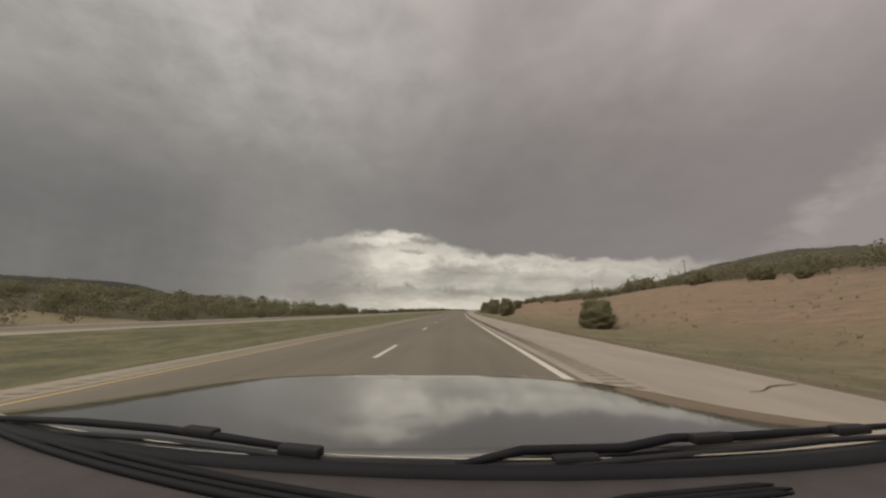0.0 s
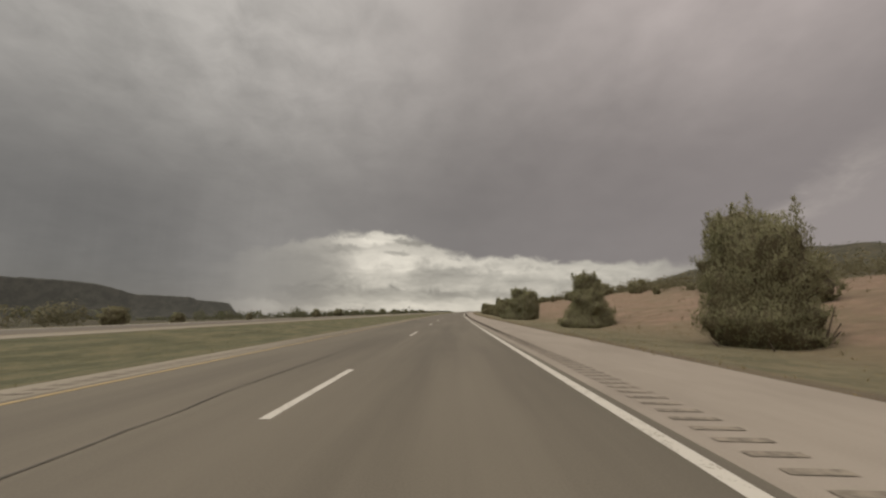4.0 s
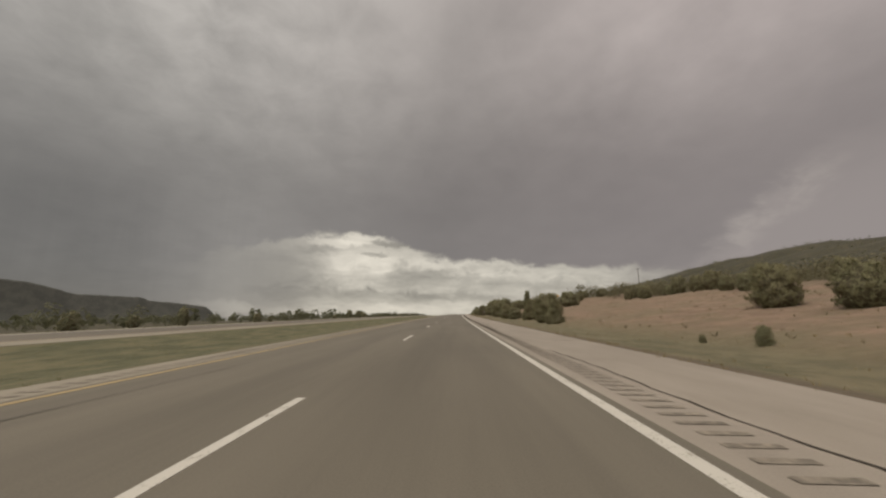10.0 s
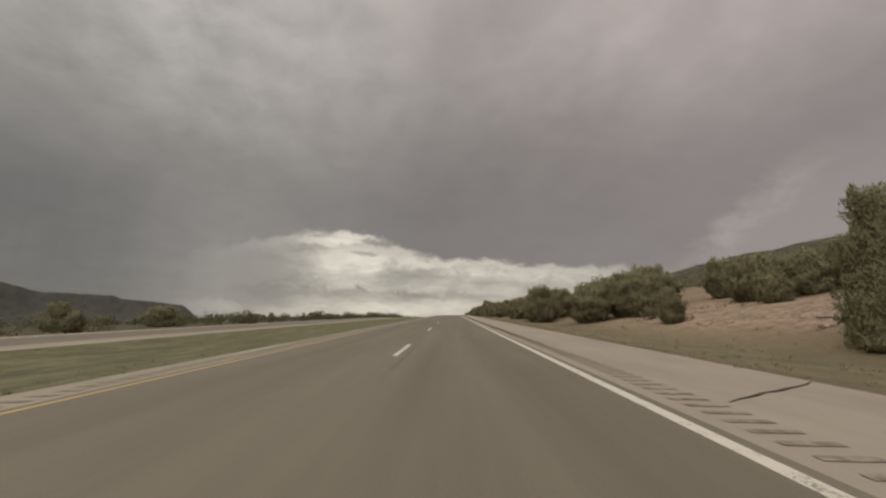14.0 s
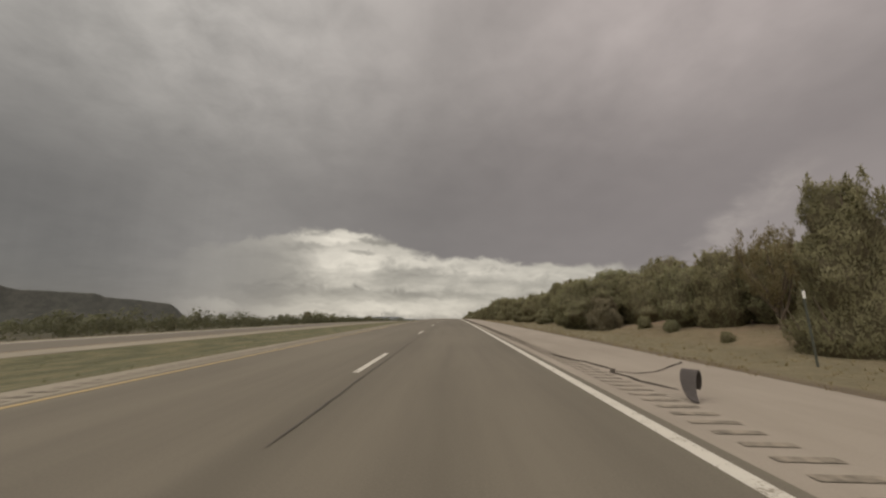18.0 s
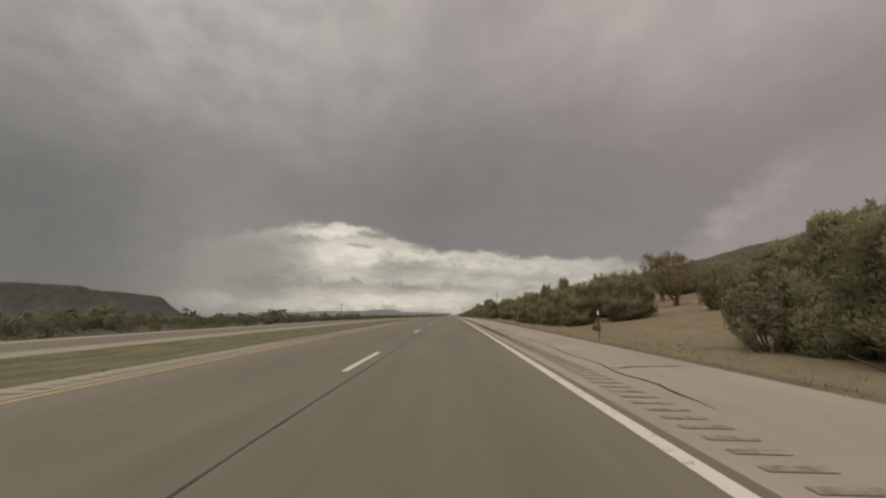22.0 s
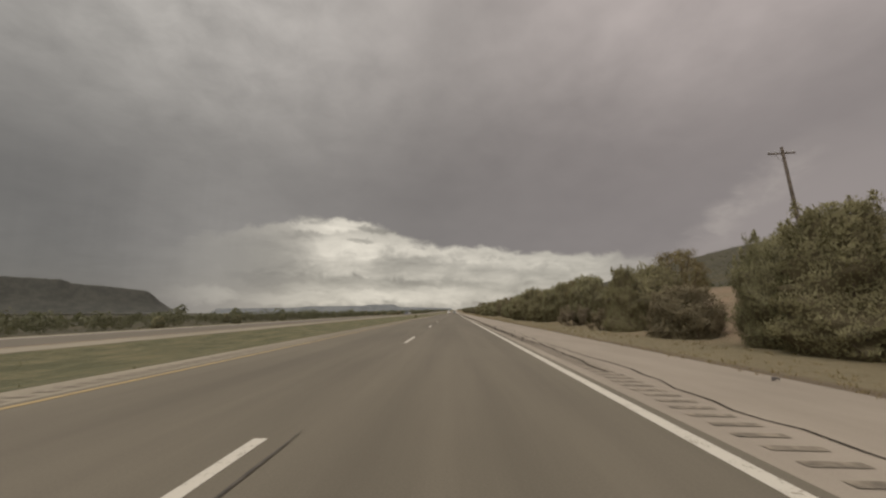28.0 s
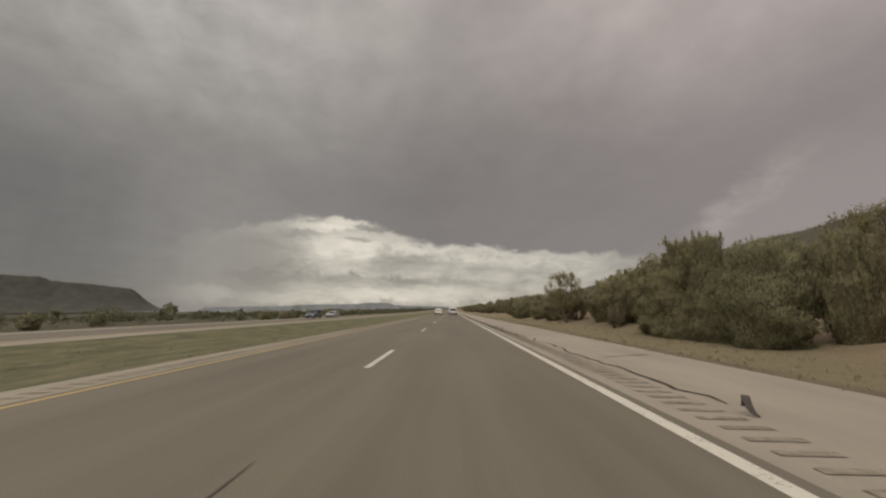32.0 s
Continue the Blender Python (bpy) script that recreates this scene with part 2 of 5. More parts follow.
M_WHITE = paint("worn_white_road_paint", (0.454, 0.429, 0.367), (0.206, 0.184, 0.142))
M_YELLOW = paint("worn_yellow_road_paint", (0.324, 0.238, 0.106), (0.213, 0.174, 0.106))
M_SEAM = plain("dusty_joint_sealant", (0.0585, 0.0517, 0.0399), 0.8, vary=0.3)
M_TAR = plain("dull_brown_crack_sealant", (0.05, 0.042, 0.033), 0.97, vary=0.3, gloss=0.12)
# groove tones darker than the shoulder: shade of the cuts put into colour
M_GROOVE = plain("groove_with_recess_shade", (0.170, 0.145, 0.110), 0.95, vary=0.35, scale=9)
M_GROOVE_PALE = plain("faint_groove_with_recess_shade", (0.185, 0.158, 0.122), 0.95, vary=0.3, scale=9)


def ground_material():
    m, nt, b = material("dry_grass_and_red_soil", 0.97)
    uv = node(nt, "ShaderNodeUVMap", uv_map="way").outputs[0]
    p = node(nt, "ShaderNodeVectorMath", {0: uv, 1: (100, 100, 1)}, operation="MULTIPLY").outputs[0]
    c = node(nt, "ShaderNodeSeparateXYZ", {0: p}).outputs
    lat, s = c[0], c[1]
    broad = grain(nt, p, 0.055, 5, 0.6)
    mid = grain(nt, p, 0.45, 6, 0.65)
    tuft = grain(nt, p, 2.6, 5, 0.7)
    wob = num(nt, "ADD", lat, num(nt, "MULTIPLY", num(nt, "SUBTRACT", mid, 0.5), 9.0))
    grass = mix(nt, band(nt, num(nt, "ADD", num(nt, "MULTIPLY", mid, 0.6), num(nt, "MULTIPLY", tuft, 0.4)), 0.42, 0.58), (0.158, 0.132, 0.074), (0.094, 0.086, 0.042))
    straw = mix(nt, band(nt, tuft, 0.35, 0.65), (0.19, 0.154, 0.0905), (0.144, 0.117, 0.0644))
    grass = mix(nt, num(nt, "MULTIPLY", band(nt, s, 450, 760), band(nt, mid, 0.30, 0.55, 0.2, 0.75)), grass, straw)
    drawn = grain(nt, node(nt, "ShaderNodeVectorMath", {0: p, 1: (1.0, 0.4, 1)}, operation="MULTIPLY").outputs[0], 0.8, 5, 0.65)
    median = mix(nt, band(nt, num(nt, "ADD", num(nt, "MULTIPLY", drawn, 0.65), num(nt, "MULTIPLY", tuft, 0.35)), 0.40, 0.60), (0.134, 0.117, 0.058), (0.064, 0.067, 0.028))
    clod = num(nt, "ADD", num(nt, "MULTIPLY", mid, 0.55), num(nt, "MULTIPLY", grain(nt, p, 1.3, 5, 0.7), 0.45))
    red = mix(nt, band(nt, clod, 0.38, 0.62), (0.148, 0.098, 0.063), (0.252, 0.172, 0.116))
    tan = mix(nt, band(nt, clod, 0.38, 0.62), (0.124, 0.0938, 0.0541), (0.21, 0.159, 0.0974))
    soil = mix(nt, band(nt, num(nt, "ADD", broad, num(nt, "MULTIPLY", s, 0.0001)), 0.45, 0.75), red, tan)
    worn = num(nt, "ADD", num(nt, "MULTIPLY", tuft, 0.5), num(nt, "MULTIPLY", grain(nt, p, 0.22, 5, 0.7), 0.5))
    soil = mix(nt, band(nt, worn, 0.46, 0.60, 0.0, 0.7), soil, (0.148, 0.117, 0.0644))
    soil = mix(nt, band(nt, tuft, 0.56, 0.70, 0.0, 0.75), soil, (0.0967, 0.0817, 0.0386))
    scrub = mix(nt, band(nt, num(nt, "ADD", num(nt, "MULTIPLY", broad, 0.6), num(nt, "MULTIPLY", mid, 0.4)), 0.42, 0.62), (0.042, 0.038, 0.0185), (0.075, 0.062, 0.033))
    copse = num(nt, "ADD", num(nt, "MULTIPLY", grain(nt, p, 0.16, 3, 0.6), 0.65), num(nt, "MULTIPLY", grain(nt, p, 0.02, 3), 0.35))
    scrub = mix(nt, num(nt, "MULTIPLY", band(nt, copse, 0.42, 0.56), band(nt, num(nt, "ABSOLUTE", lat), 100, 200)), scrub, (0.031, 0.0286, 0.0142))
    # a washed-out pale patch on the bank
    pale = num(nt, "ADD", num(nt, "POWER", num(nt, "DIVIDE", num(nt, "ABSOLUTE", num(nt, "SUBTRACT", s, 516.0)), 16.0), 2.0), num(nt, "POWER", num(nt, "DIVIDE", num(nt, "ABSOLUTE", num(nt, "SUBTRACT", lat, 21.0)), 7.5), 2.0))
    pale = num(nt, "MULTIPLY", band(nt, num(nt, "ADD", pale, num(nt, "MULTIPLY", num(nt, "SUBTRACT", mid, 0.5), 2.2)), 1.2, 0.5), band(nt, num(nt, "ADD", num(nt, "MULTIPLY", clod, 0.5), num(nt, "MULTIPLY", tuft, 0.5)), 0.44, 0.58, 0.0, 0.9))
    soil = mix(nt, pale, soil, (0.32, 0.24, 0.18))
    cut = num(nt, "ADD", num(nt, "POWER", num(nt, "DIVIDE", num(nt, "ABSOLUTE", num(nt, "SUBTRACT", s, 838.0)), 10.0), 2.0), num(nt, "POWER", num(nt, "DIVIDE", num(nt, "ABSOLUTE", num(nt, "SUBTRACT", lat, 21.0)), 8.0), 2.0))
    soil = mix(nt, band(nt, num(nt, "ADD", cut, num(nt, "MULTIPLY", num(nt, "SUBTRACT", mid, 0.5), 1.6)), 1.2, 0.5, 0.0, 0.85), soil, red)
    right = mix(nt, band(nt, wob, 10.0, 19.0), grass, soil)
    right = mix(nt, band(nt, num(nt, "ADD", lat, num(nt, "MULTIPLY", broad, 30)), 55, 130), right, scrub)
    left = mix(nt, band(nt, wob, -34, -38), median, tan)
    left = mix(nt, band(nt, num(nt, "ADD", lat, num(nt, "MULTIPLY", broad, 30)), -18, -36), left, scrub)
    hem = num(nt, "MULTIPLY", band(nt, num(nt, "ADD", lat, num(nt, "MULTIPLY", num(nt, "SUBTRACT", tuft, 0.5), 1.2)), 6.7, 5.9), band(nt, mid, 0.25, 0.55, 0.45, 0.9))
    right = mix(nt, hem, right, (0.105, 0.079, 0.05))
    # a bare pale slope among the trees beyond the opposite carriageway
    bare = num(nt, "ADD", num(nt, "POWER", num(nt, "DIVIDE", num(nt, "ABSOLUTE", num(nt, "SUBTRACT", s, 52.0)), 11.0), 2.0), num(nt, "POWER", num(nt, "DIVIDE", num(nt, "ABSOLUTE", num(nt, "ADD", lat, 62.0)), 22.0), 2.0))
    left = mix(nt, band(nt, num(nt, "ADD", bare, num(nt, "MULTIPLY", num(nt, "SUBTRACT", mid, 0.5), 0.8)), 1.1, 0.6), left, straw)
    set_color(nt, b, mix(nt, band(nt, lat, -1, 1), left, right))
    bump(nt, b, num(nt, "ADD", tuft, num(nt, "MULTIPLY", mid, 0.5)), 0.9, 0.25)
    return m


M_GROUND = ground_material()


def foliage(name, dark, light):
    """Leaves: mottled needles, each spray its own tone, some light passing through."""
    m, nt, b = material(name, 0.8)
    rnd = node(nt, "ShaderNodeObjectInfo").outputs["Random"]
    geo = node(nt, "ShaderNodeNewGeometry").outputs
    p = geo["Position"]
    fine = grain(nt, p, 9.0, 6, 0.75)
    tone = num(nt, "ADD", num(nt, "MULTIPLY_ADD", geo["Random Per Island"], 0.36, 0.02), num(nt, "MULTIPLY", band(nt, num(nt, "ADD", num(nt, "MULTIPLY", fine, 0.7), num(nt, "MULTIPLY", grain(nt, p, 1.1, 3), 0.3)), 0.38, 0.62), 0.5))
    c = mix(nt, tone, dark, light)
    c = mix(nt, num(nt, "MULTIPLY", rnd, 0.35), c, [dark[0] * 1.35, dark[1] * 1.1, dark[2]])
    set_color(nt, b, c)
    thin = node(nt, "ShaderNodeBsdfTranslucent", {0: c})
    both_sides = node(nt, "ShaderNodeMixShader", {0: 0.5, 1: b.outputs[0], 2: thin.outputs[0]})
    nt.links.new(both_sides.outputs[0], nt.nodes["Material Output"].inputs[0])
    return m


M_JUNIPER = foliage("juniper_needles", (0.168, 0.165, 0.091), (0.294, 0.284, 0.158))
M_BARE = foliage("dry_twigs", (0.166, 0.139, 0.0955), (0.299, 0.25, 0.176))
M_OAK = foliage("oak_leaves", (0.138, 0.122, 0.062), (0.28, 0.245, 0.128))
M_SAGE = foliage("grey_green_sage", (0.147, 0.13, 0.083), (0.284, 0.247, 0.155))
M_FARTREE = foliage("far_woods", (0.080, 0.083, 0.047), (0.155, 0.156, 0.088))
M_SLOPETREE = foliage("slope_junipers", (0.115, 0.110, 0.064), (0.215, 0.202, 0.118))
M_MEDIAN_GRASS = foliage("median_grass_blades", (0.092, 0.093, 0.041), (0.178, 0.170, 0.082))
M_GRASS = foliage("grass_blades", (0.174, 0.145, 0.0726), (0.299, 0.247, 0.134))
M_BARK = plain("grey_brown_bark", (0.0991, 0.0755, 0.0538), 0.95, vary=0.35, scale=8, relief=0.5)
# twig brown with the crown's inner shade put into the colour
M_TWIG_SHADE = foliage("twigs_with_painted_crown_shade", (0.098, 0.086, 0.05), (0.17, 0.148, 0.086))
M_POLEWOOD = plain("weathered_pole_wood", (0.10, 0.08, 0.065), 0.9, vary=0.3, scale=4)
M_STEEL = plain("galvanised_steel", (0.42, 0.42, 0.41), 0.5, 0.6)
M_SIGNBACK = plain("dull_aluminium_sign_back", (0.50, 0.50, 0.48), 0.5, 0.3)
M_MARK = plain("white_reflector", (0.75, 0.74, 0.70), 0.4, relief=0)
M_POST = plain("dark_green_post", (0.06, 0.065, 0.05), 0.7)

# ---- builders ----


def mesh_from(name, verts, faces, mat, uvs=None, flat_shade=False):
    me = bpy.data.meshes.new(name)
    me.from_pydata([tuple(v) for v in verts], [], [tuple(f) for f in faces])
    me.materials.append(mat)
    if uvs is not None:
        layer_uv = me.uv_layers.new(name="way")
        idx = np.empty(len(me.loops), dtype=np.int32)
        me.loops.foreach_get("vertex_index", idx)
        layer_uv.data.foreach_set("uv", np.asarray(uvs, dtype=np.float32)[idx].ravel())
    if not flat_shade:
        me.polygons.foreach_set("use_smooth", np.ones(len(me.polygons), dtype=bool))
    me.update()
    return me


def under(ob, parent):
    ob.parent = parent
    return ob


def part(name, bm, mat, parent, label="", smooth_faces=False):
    """One bmesh as one mesh object under a thing or a part."""
    me = bpy.data.meshes.new(name)
    bm.to_mesh(me)
    bm.free()
    me.materials.append(mat)
    if smooth_faces:
        me.polygons.foreach_set("use_smooth", np.ones(len(me.polygons), dtype=bool))
    ob = new(name, me)
    if parent is not None:
        ob.parent = parent
    if label:
        ob["label"] = label
    return ob


def box(bm, cx, cy, cz, sx, sy, sz, bevel=0.0, m=None):
    r = bmesh.ops.create_cube(bm, size=1.0, matrix=Matrix.Translation((cx, cy, cz)) @ Matrix.Diagonal((sx, sy, sz, 1)))
    vs = r["verts"]
    if bevel:
        es = list({e for v in vs for e in v.link_edges})
        out = bmesh.ops.bevel(bm, geom=es, offset=bevel, segments=2, affect="EDGES", profile=0.6)
        vs = out["verts"]
    if m is not None:
        bmesh.ops.transform(bm, matrix=m, verts=list(vs))
    return vs


def tube(bm, pts, radii, sides=8):
    """A tapered tube through points, with closed ends."""
    rings = []
    for i, p in enumerate(pts):
        p = Vector(p)
        a = Vector(pts[max(i - 1, 0)])
        b = Vector(pts[min(i + 1, len(pts) - 1)])
        d = (b - a).normalized()
        u = d.cross(Vector((0.3, 1, 0.2))).normalized()
        v = d.cross(u)
        rings.append([bm.verts.new(p + radii[i] * (math.cos(2 * math.pi * k / sides) * u + math.sin(2 * math.pi * k / sides) * v)) for k in range(sides)])
    for r0, r1 in zip(rings, rings[1:]):
        for k in range(sides):
            bm.faces.new((r0[k], r0[(k + 1) % sides], r1[(k + 1) % sides], r1[k]))
    bm.faces.new(list(reversed(rings[0])))
    bm.faces.new(rings[-1])


def lathe(bm, profile, sides=20, axis="x", at_place=(0, 0, 0)):
    """Turns (radius, along) pairs about an axis."""
    rings = []
    for r, a in profile:
        ring = []
        for k in range(sides):
            c, s = r * math.cos(2 * math.pi * k / sides), r * math.sin(2 * math.pi * k / sides)
            p = (a, c, s) if axis == "x" else (c, s, a)
            ring.append(bm.verts.new(Vector(p) + Vector(at_place)))
        rings.append(ring)
    for r0, r1 in zip(rings, rings[1:]):
        for k in range(sides):
            bm.faces.new((r0[k], r0[(k + 1) % sides], r1[(k + 1) % sides], r1[k]))
    bm.faces.new(rings[0])
    bm.faces.new(rings[-1])
    bmesh.ops.recalc_face_normals(bm, faces=bm.faces)


# ---- the ground, the road and its shoulders ----
def fbm(x, y, seed=0.0, octaves=4):
    """Cheap rolling noise for arrays, from sums of turned waves."""
    r = np.random.RandomState(int(seed * 10) + 5)
    out, amp = np.zeros(np.broadcast(x, y).shape), 1.0
    f = 1.0
    for _ in range(octaves):
        for _k in range(3):
            a, p = r.uniform(0, 6.28), r.uniform(0, 6.28)
            out += amp * np.sin(f * (np.cos(a) * x + np.sin(a) * y) + p) / 3
        f *= 2.1
        amp *= 0.5
    return out


def step(v, a, b):
    k = np.clip((v - a) / (b - a), 0, 1)
    return k * k * (3 - 2 * k)


def far_side(s):
    """How far the opposite carriageway lies over ours."""
    return np.interp(s, [-100, 30, 230, 340, 480, 680, 815, 985, 1125, 1600], [0.05, 0.0, -0.23, -0.4, -0.6, -1.05, -1.05, -0.8, -0.5, -0.4])


def ridge(s):
    return np.interp(s, [-400, 300, 900, 1140, 1420, 1700, 2750, 3600, 5200], [50, 80, 140, 170, 218, 226, 212, 50, 25])


def ground_z(s, lat):
    s, lat = np.broadcast_arrays(np.asarray(s, float), np.asarray(lat, float))
    o = far_side(s)
    z = np.interp(lat, [-6.6, 5.4, 6.2, 7.5, 12.5, 48, 95, 200, 400], [-0.06, -0.06, -0.10, -0.27, -0.45, 5.3, 9.5, 16, 26])
    z = np.where(lat > 14, z * (1 + 0.14 * np.sin(s / 37.0) + 0.1 * np.sin(s / 13.0 + 1)), z)
    z = z + step(lat, 260, 1080) * (ridge(s) - 24) + step(lat, 300, 900) * 14 * fbm(s / 190, lat / 190, 1)
    med = -0.25 - 0.55 * np.exp(-((lat + 13) / 4.5) ** 2) + (o + 0.2) * step(lat, -10, -19)
    z = np.where((lat < -6.6) & (lat >= -19.5), np.where(lat > -8, med * step(-lat, 6.5, 8) - 0.06 * (1 - step(-lat, 6.5, 8)), med), z)
    z = np.where((lat < -19.5) & (lat > -33.8), o - 0.06, z)
    outer = o - 0.1 - 0.7 * step(-lat, 34, 40) - 0.018 * np.maximum(-lat - 45, 0) * step(s, 60, 260) - 0.006 * np.maximum(-lat - 45, 0)
    outer = np.maximum(outer, -48) + 0.6 * step(-lat, 45, 90) * fbm(s / 40, lat / 40, 2)
    outer = outer + 7.5 * step(-lat, 48, 120) * step(-lat, 330, 190) * step(s, 245, 150) * step(s, -60, 20)
    z = np.where(lat <= -33.8, outer, z)
    rough = 0.035 * fbm(s * 0.9, lat * 0.9, 3) + 0.10 * fbm(s / 4.5, lat / 4.5, 4, 2) + 0.12 * fbm(s / 11.0, lat / 9.0, 6, 2)
    off = step(lat, 6.4, 13) + step(-lat, 7.5, 11) * step(-lat, 19, 15) + step(-lat, 35, 42)
    return z + rough * off * np.where(lat > 13, 1.3, 0.5)


s_knots = np.concatenate([np.arange(-400, -40, 30.0), np.arange(-40, 1240, 3.0), np.arange(1240, 1700, 15.0), np.geomspace(1700, 8200, 48)])
lat_knots = np.concatenate([-np.geomspace(7000, 120, 28), -np.arange(112, 46, -6.0), -np.arange(44, 33, -2.0), [-33.7, -33, -27, -20, -19.4], -np.arange(18.5, 7, -1.0),
                            [-7.2, -6.7, -6.3, -3, 0, 3, 5.3, 5.45, 5.8, 6.4], np.arange(7.2, 16, 0.8), np.arange(17, 50, 1.8), np.arange(53, 120, 6.0), np.geomspace(128, 3200, 30)])
gs, gl = np.meshgrid(s_knots, lat_knots, indexing="ij")
gx, gy, gzz = at(gs, gl, ground_z(gs, gl))
verts = np.stack([gx, gy, gzz], -1).reshape(-1, 3)
nl = len(lat_knots)
ii, jj = np.meshgrid(np.arange(len(s_knots) - 1), np.arange(nl - 1), indexing="ij")
a = (ii * nl + jj).ravel()
faces = np.stack([a, a + 1, a + nl + 1, a + nl], -1)
ground = tagged(new("ground", mesh_from("ground", verts, faces, M_GROUND, np.stack([gl, gs], -1).reshape(-1, 2) / 100)),
                "dry grass verge, median and red soil bank", "ground", kind="structure")


def ground_spot(s, lat, sink=0.0):
    return spot(s, lat, float(ground_z(s, lat)) - sink)


def ribbon(lats, heights, s_from, s_to, pace, mat, name, thick=0.12):
    """Paving laid along the way: a slab with the given cross section."""
    ss = np.arange(s_from, s_to + pace / 2, pace)
    lats, heights = np.array(lats), np.array(heights)
    full_l = np.concatenate([[lats[0]], lats, [lats[-1]]])
    full_h = np.concatenate([[heights[0] - thick], heights, [heights[-1] - thick]])
    g, l = np.meshgrid(ss, full_l, indexing="ij")
    h = np.broadcast_to(full_h, g.shape)
    if name.startswith("far") or name.startswith("opposite"):
        h = h + far_side(g)
    x, y, z = at(g, l, h)
    n = len(full_l)
    i2, j2 = np.meshgrid(np.arange(len(ss) - 1), np.arange(n - 1), indexing="ij")
    k = (i2 * n + j2).ravel()
    return new(name, mesh_from(name, np.stack([x, y, z], -1).reshape(-1, 3), np.stack([k, k + 1, k + n + 1, k + n], -1), mat, np.stack([l, g], -1).reshape(-1, 2) / 100, True))


YELLOW, DASH, WHITE = -5.35, -1.88, 1.84
road = tagged(ribbon([-5.55, -1.9, 2.06], [0, 0.02, 0], -300, 2600, 5, M_LANE, "road"), "worn two-lane asphalt carriageway of a highway", "road", kind="structure")
shoulder = tagged(ribbon([2.06, 3.6, 5.5], [-0.001, -0.02, -0.05], -300, 2600, 5, M_SHOULDER, "shoulder_right"), "pale chip-sealed highway shoulder", "shoulder", kind="structure")
shoulder_left = tagged(ribbon([-6.55, -5.55], [-0.03, -0.001], -300, 2600, 5, M_SHOULDER_LEFT, "shoulder_left"), "narrow pale inner shoulder", "shoulder", kind="structure")
far_road = tagged(ribbon([-31.2, -27.4, -23.6], [0, 0.03, 0], -300, 2600, 8, M_FAR_LANE, "opposite_road"), "pale asphalt of the opposite carriageway", "road", kind="structure")
far_sh1 = tagged(ribbon([-33.6, -31.2], [-0.04, -0.001], -300, 2600, 8, M_SHOULDER_LEFT, "opposite_shoulder_outer"), "pale outer shoulder of the opposite carriageway", "shoulder", kind="structure")
far_sh2 = tagged(ribbon([-23.6, -21.3], [-0.001, -0.04], -300, 2600, 8, M_SHOULDER_LEFT, "opposite_shoulder_inner"), "pale inner shoulder of the opposite carriageway", "shoulder", kind="structure")


def road_top(lat):
    return float(np.interp(lat, [-6.55, -5.55, -1.9, 2.06, 3.6, 5.5], [-0.03, 0, 0.02, 0, -0.02, -0.05]))


def stripe(name, lat0, lat1, s_from, s_to, pace, mat, parent, lift_up=0.004):
    ob = ribbon([lat0, lat1], [road_top(lat0) + lift_up, road_top(lat1) + lift_up], s_from, s_to, pace, mat, name, 0.003)
    return under(ob, parent)


stripe("edge_line", WHITE - 0.08, WHITE + 0.08, -200, 2400, 5, M_WHITE, road)["label"] = "worn white edge line"
stripe("median_line", YELLOW - 0.055, YELLOW + 0.055, -200, 2400, 5, M_YELLOW, road)["label"] = "worn yellow inner edge line"
for l0, l1, m in ((-31.1, -30.95, M_WHITE), (-23.9, -23.75, M_YELLOW)):
    under(ribbon([l0, l1], [0.006, 0.006], -200, 2000, 8, m, "opposite_edge_line", 0.003), far_road)
PHASE = 11.55
k = -2
while PHASE + 12.19 * k < 1560:
    s_far = PHASE + 12.19 * k
    stripe("lane_dash", DASH - 0.06, DASH + 0.06, s_far - 3.05, s_far, 3.05, M_WHITE, road)
    k += 1
TREES_A = [
    (29.8, 11.7, 2.6, 3.1, "j"),
    (128, 60, 6, 5, "f"),
    (125, 63, 6.4, 6, "f"),
    (120, 61, 6, 5, "f"),
    (114, 60, 5.4, 5, "f"),
    (98.5, 13.1, 5.2, 4.5, "j"),
    (130.2, 18.2, 3.7, 4.2, "j"),
    (130.1, 14.9, 2.3, 2.7, "b"),
    (131.5, 14.2, 4.4, 2.4, "t"),
    (133.2, 13.4, 5.9, 4.2, "t"),
    (155.2, 13.8, 6.9, 4.9, "j"),
    (165.6, 25.5, 4.4, 5.1, "j"),
    (175, 13.6, 5.9, 5.6, "j"),
    (200.7, 13.1, 5.6, 3.4, "t"),
    (206.9, 12.3, 6.4, 6.8, "j"),
    (209.1, 12.5, 4.3, 4.1, "b"),
    (224.2, 14.6, 1.2, 1.3, "s"),
    (235.3, 13.3, 5.4, 5.2, "t"),
    (246, 13.2, 4.6, 3.6, "j"),
    (248, 12.6, 6, 3.2, "t"),
    (256.8, 23.2, 2.4, 2.8, "j"),
    (260.9, 19.5, 4, 3.5, "j"),
    (273.5, 13.2, 4.3, 6, "j"),
    (283.2, 13.7, 2.7, 2.3, "j"),
]
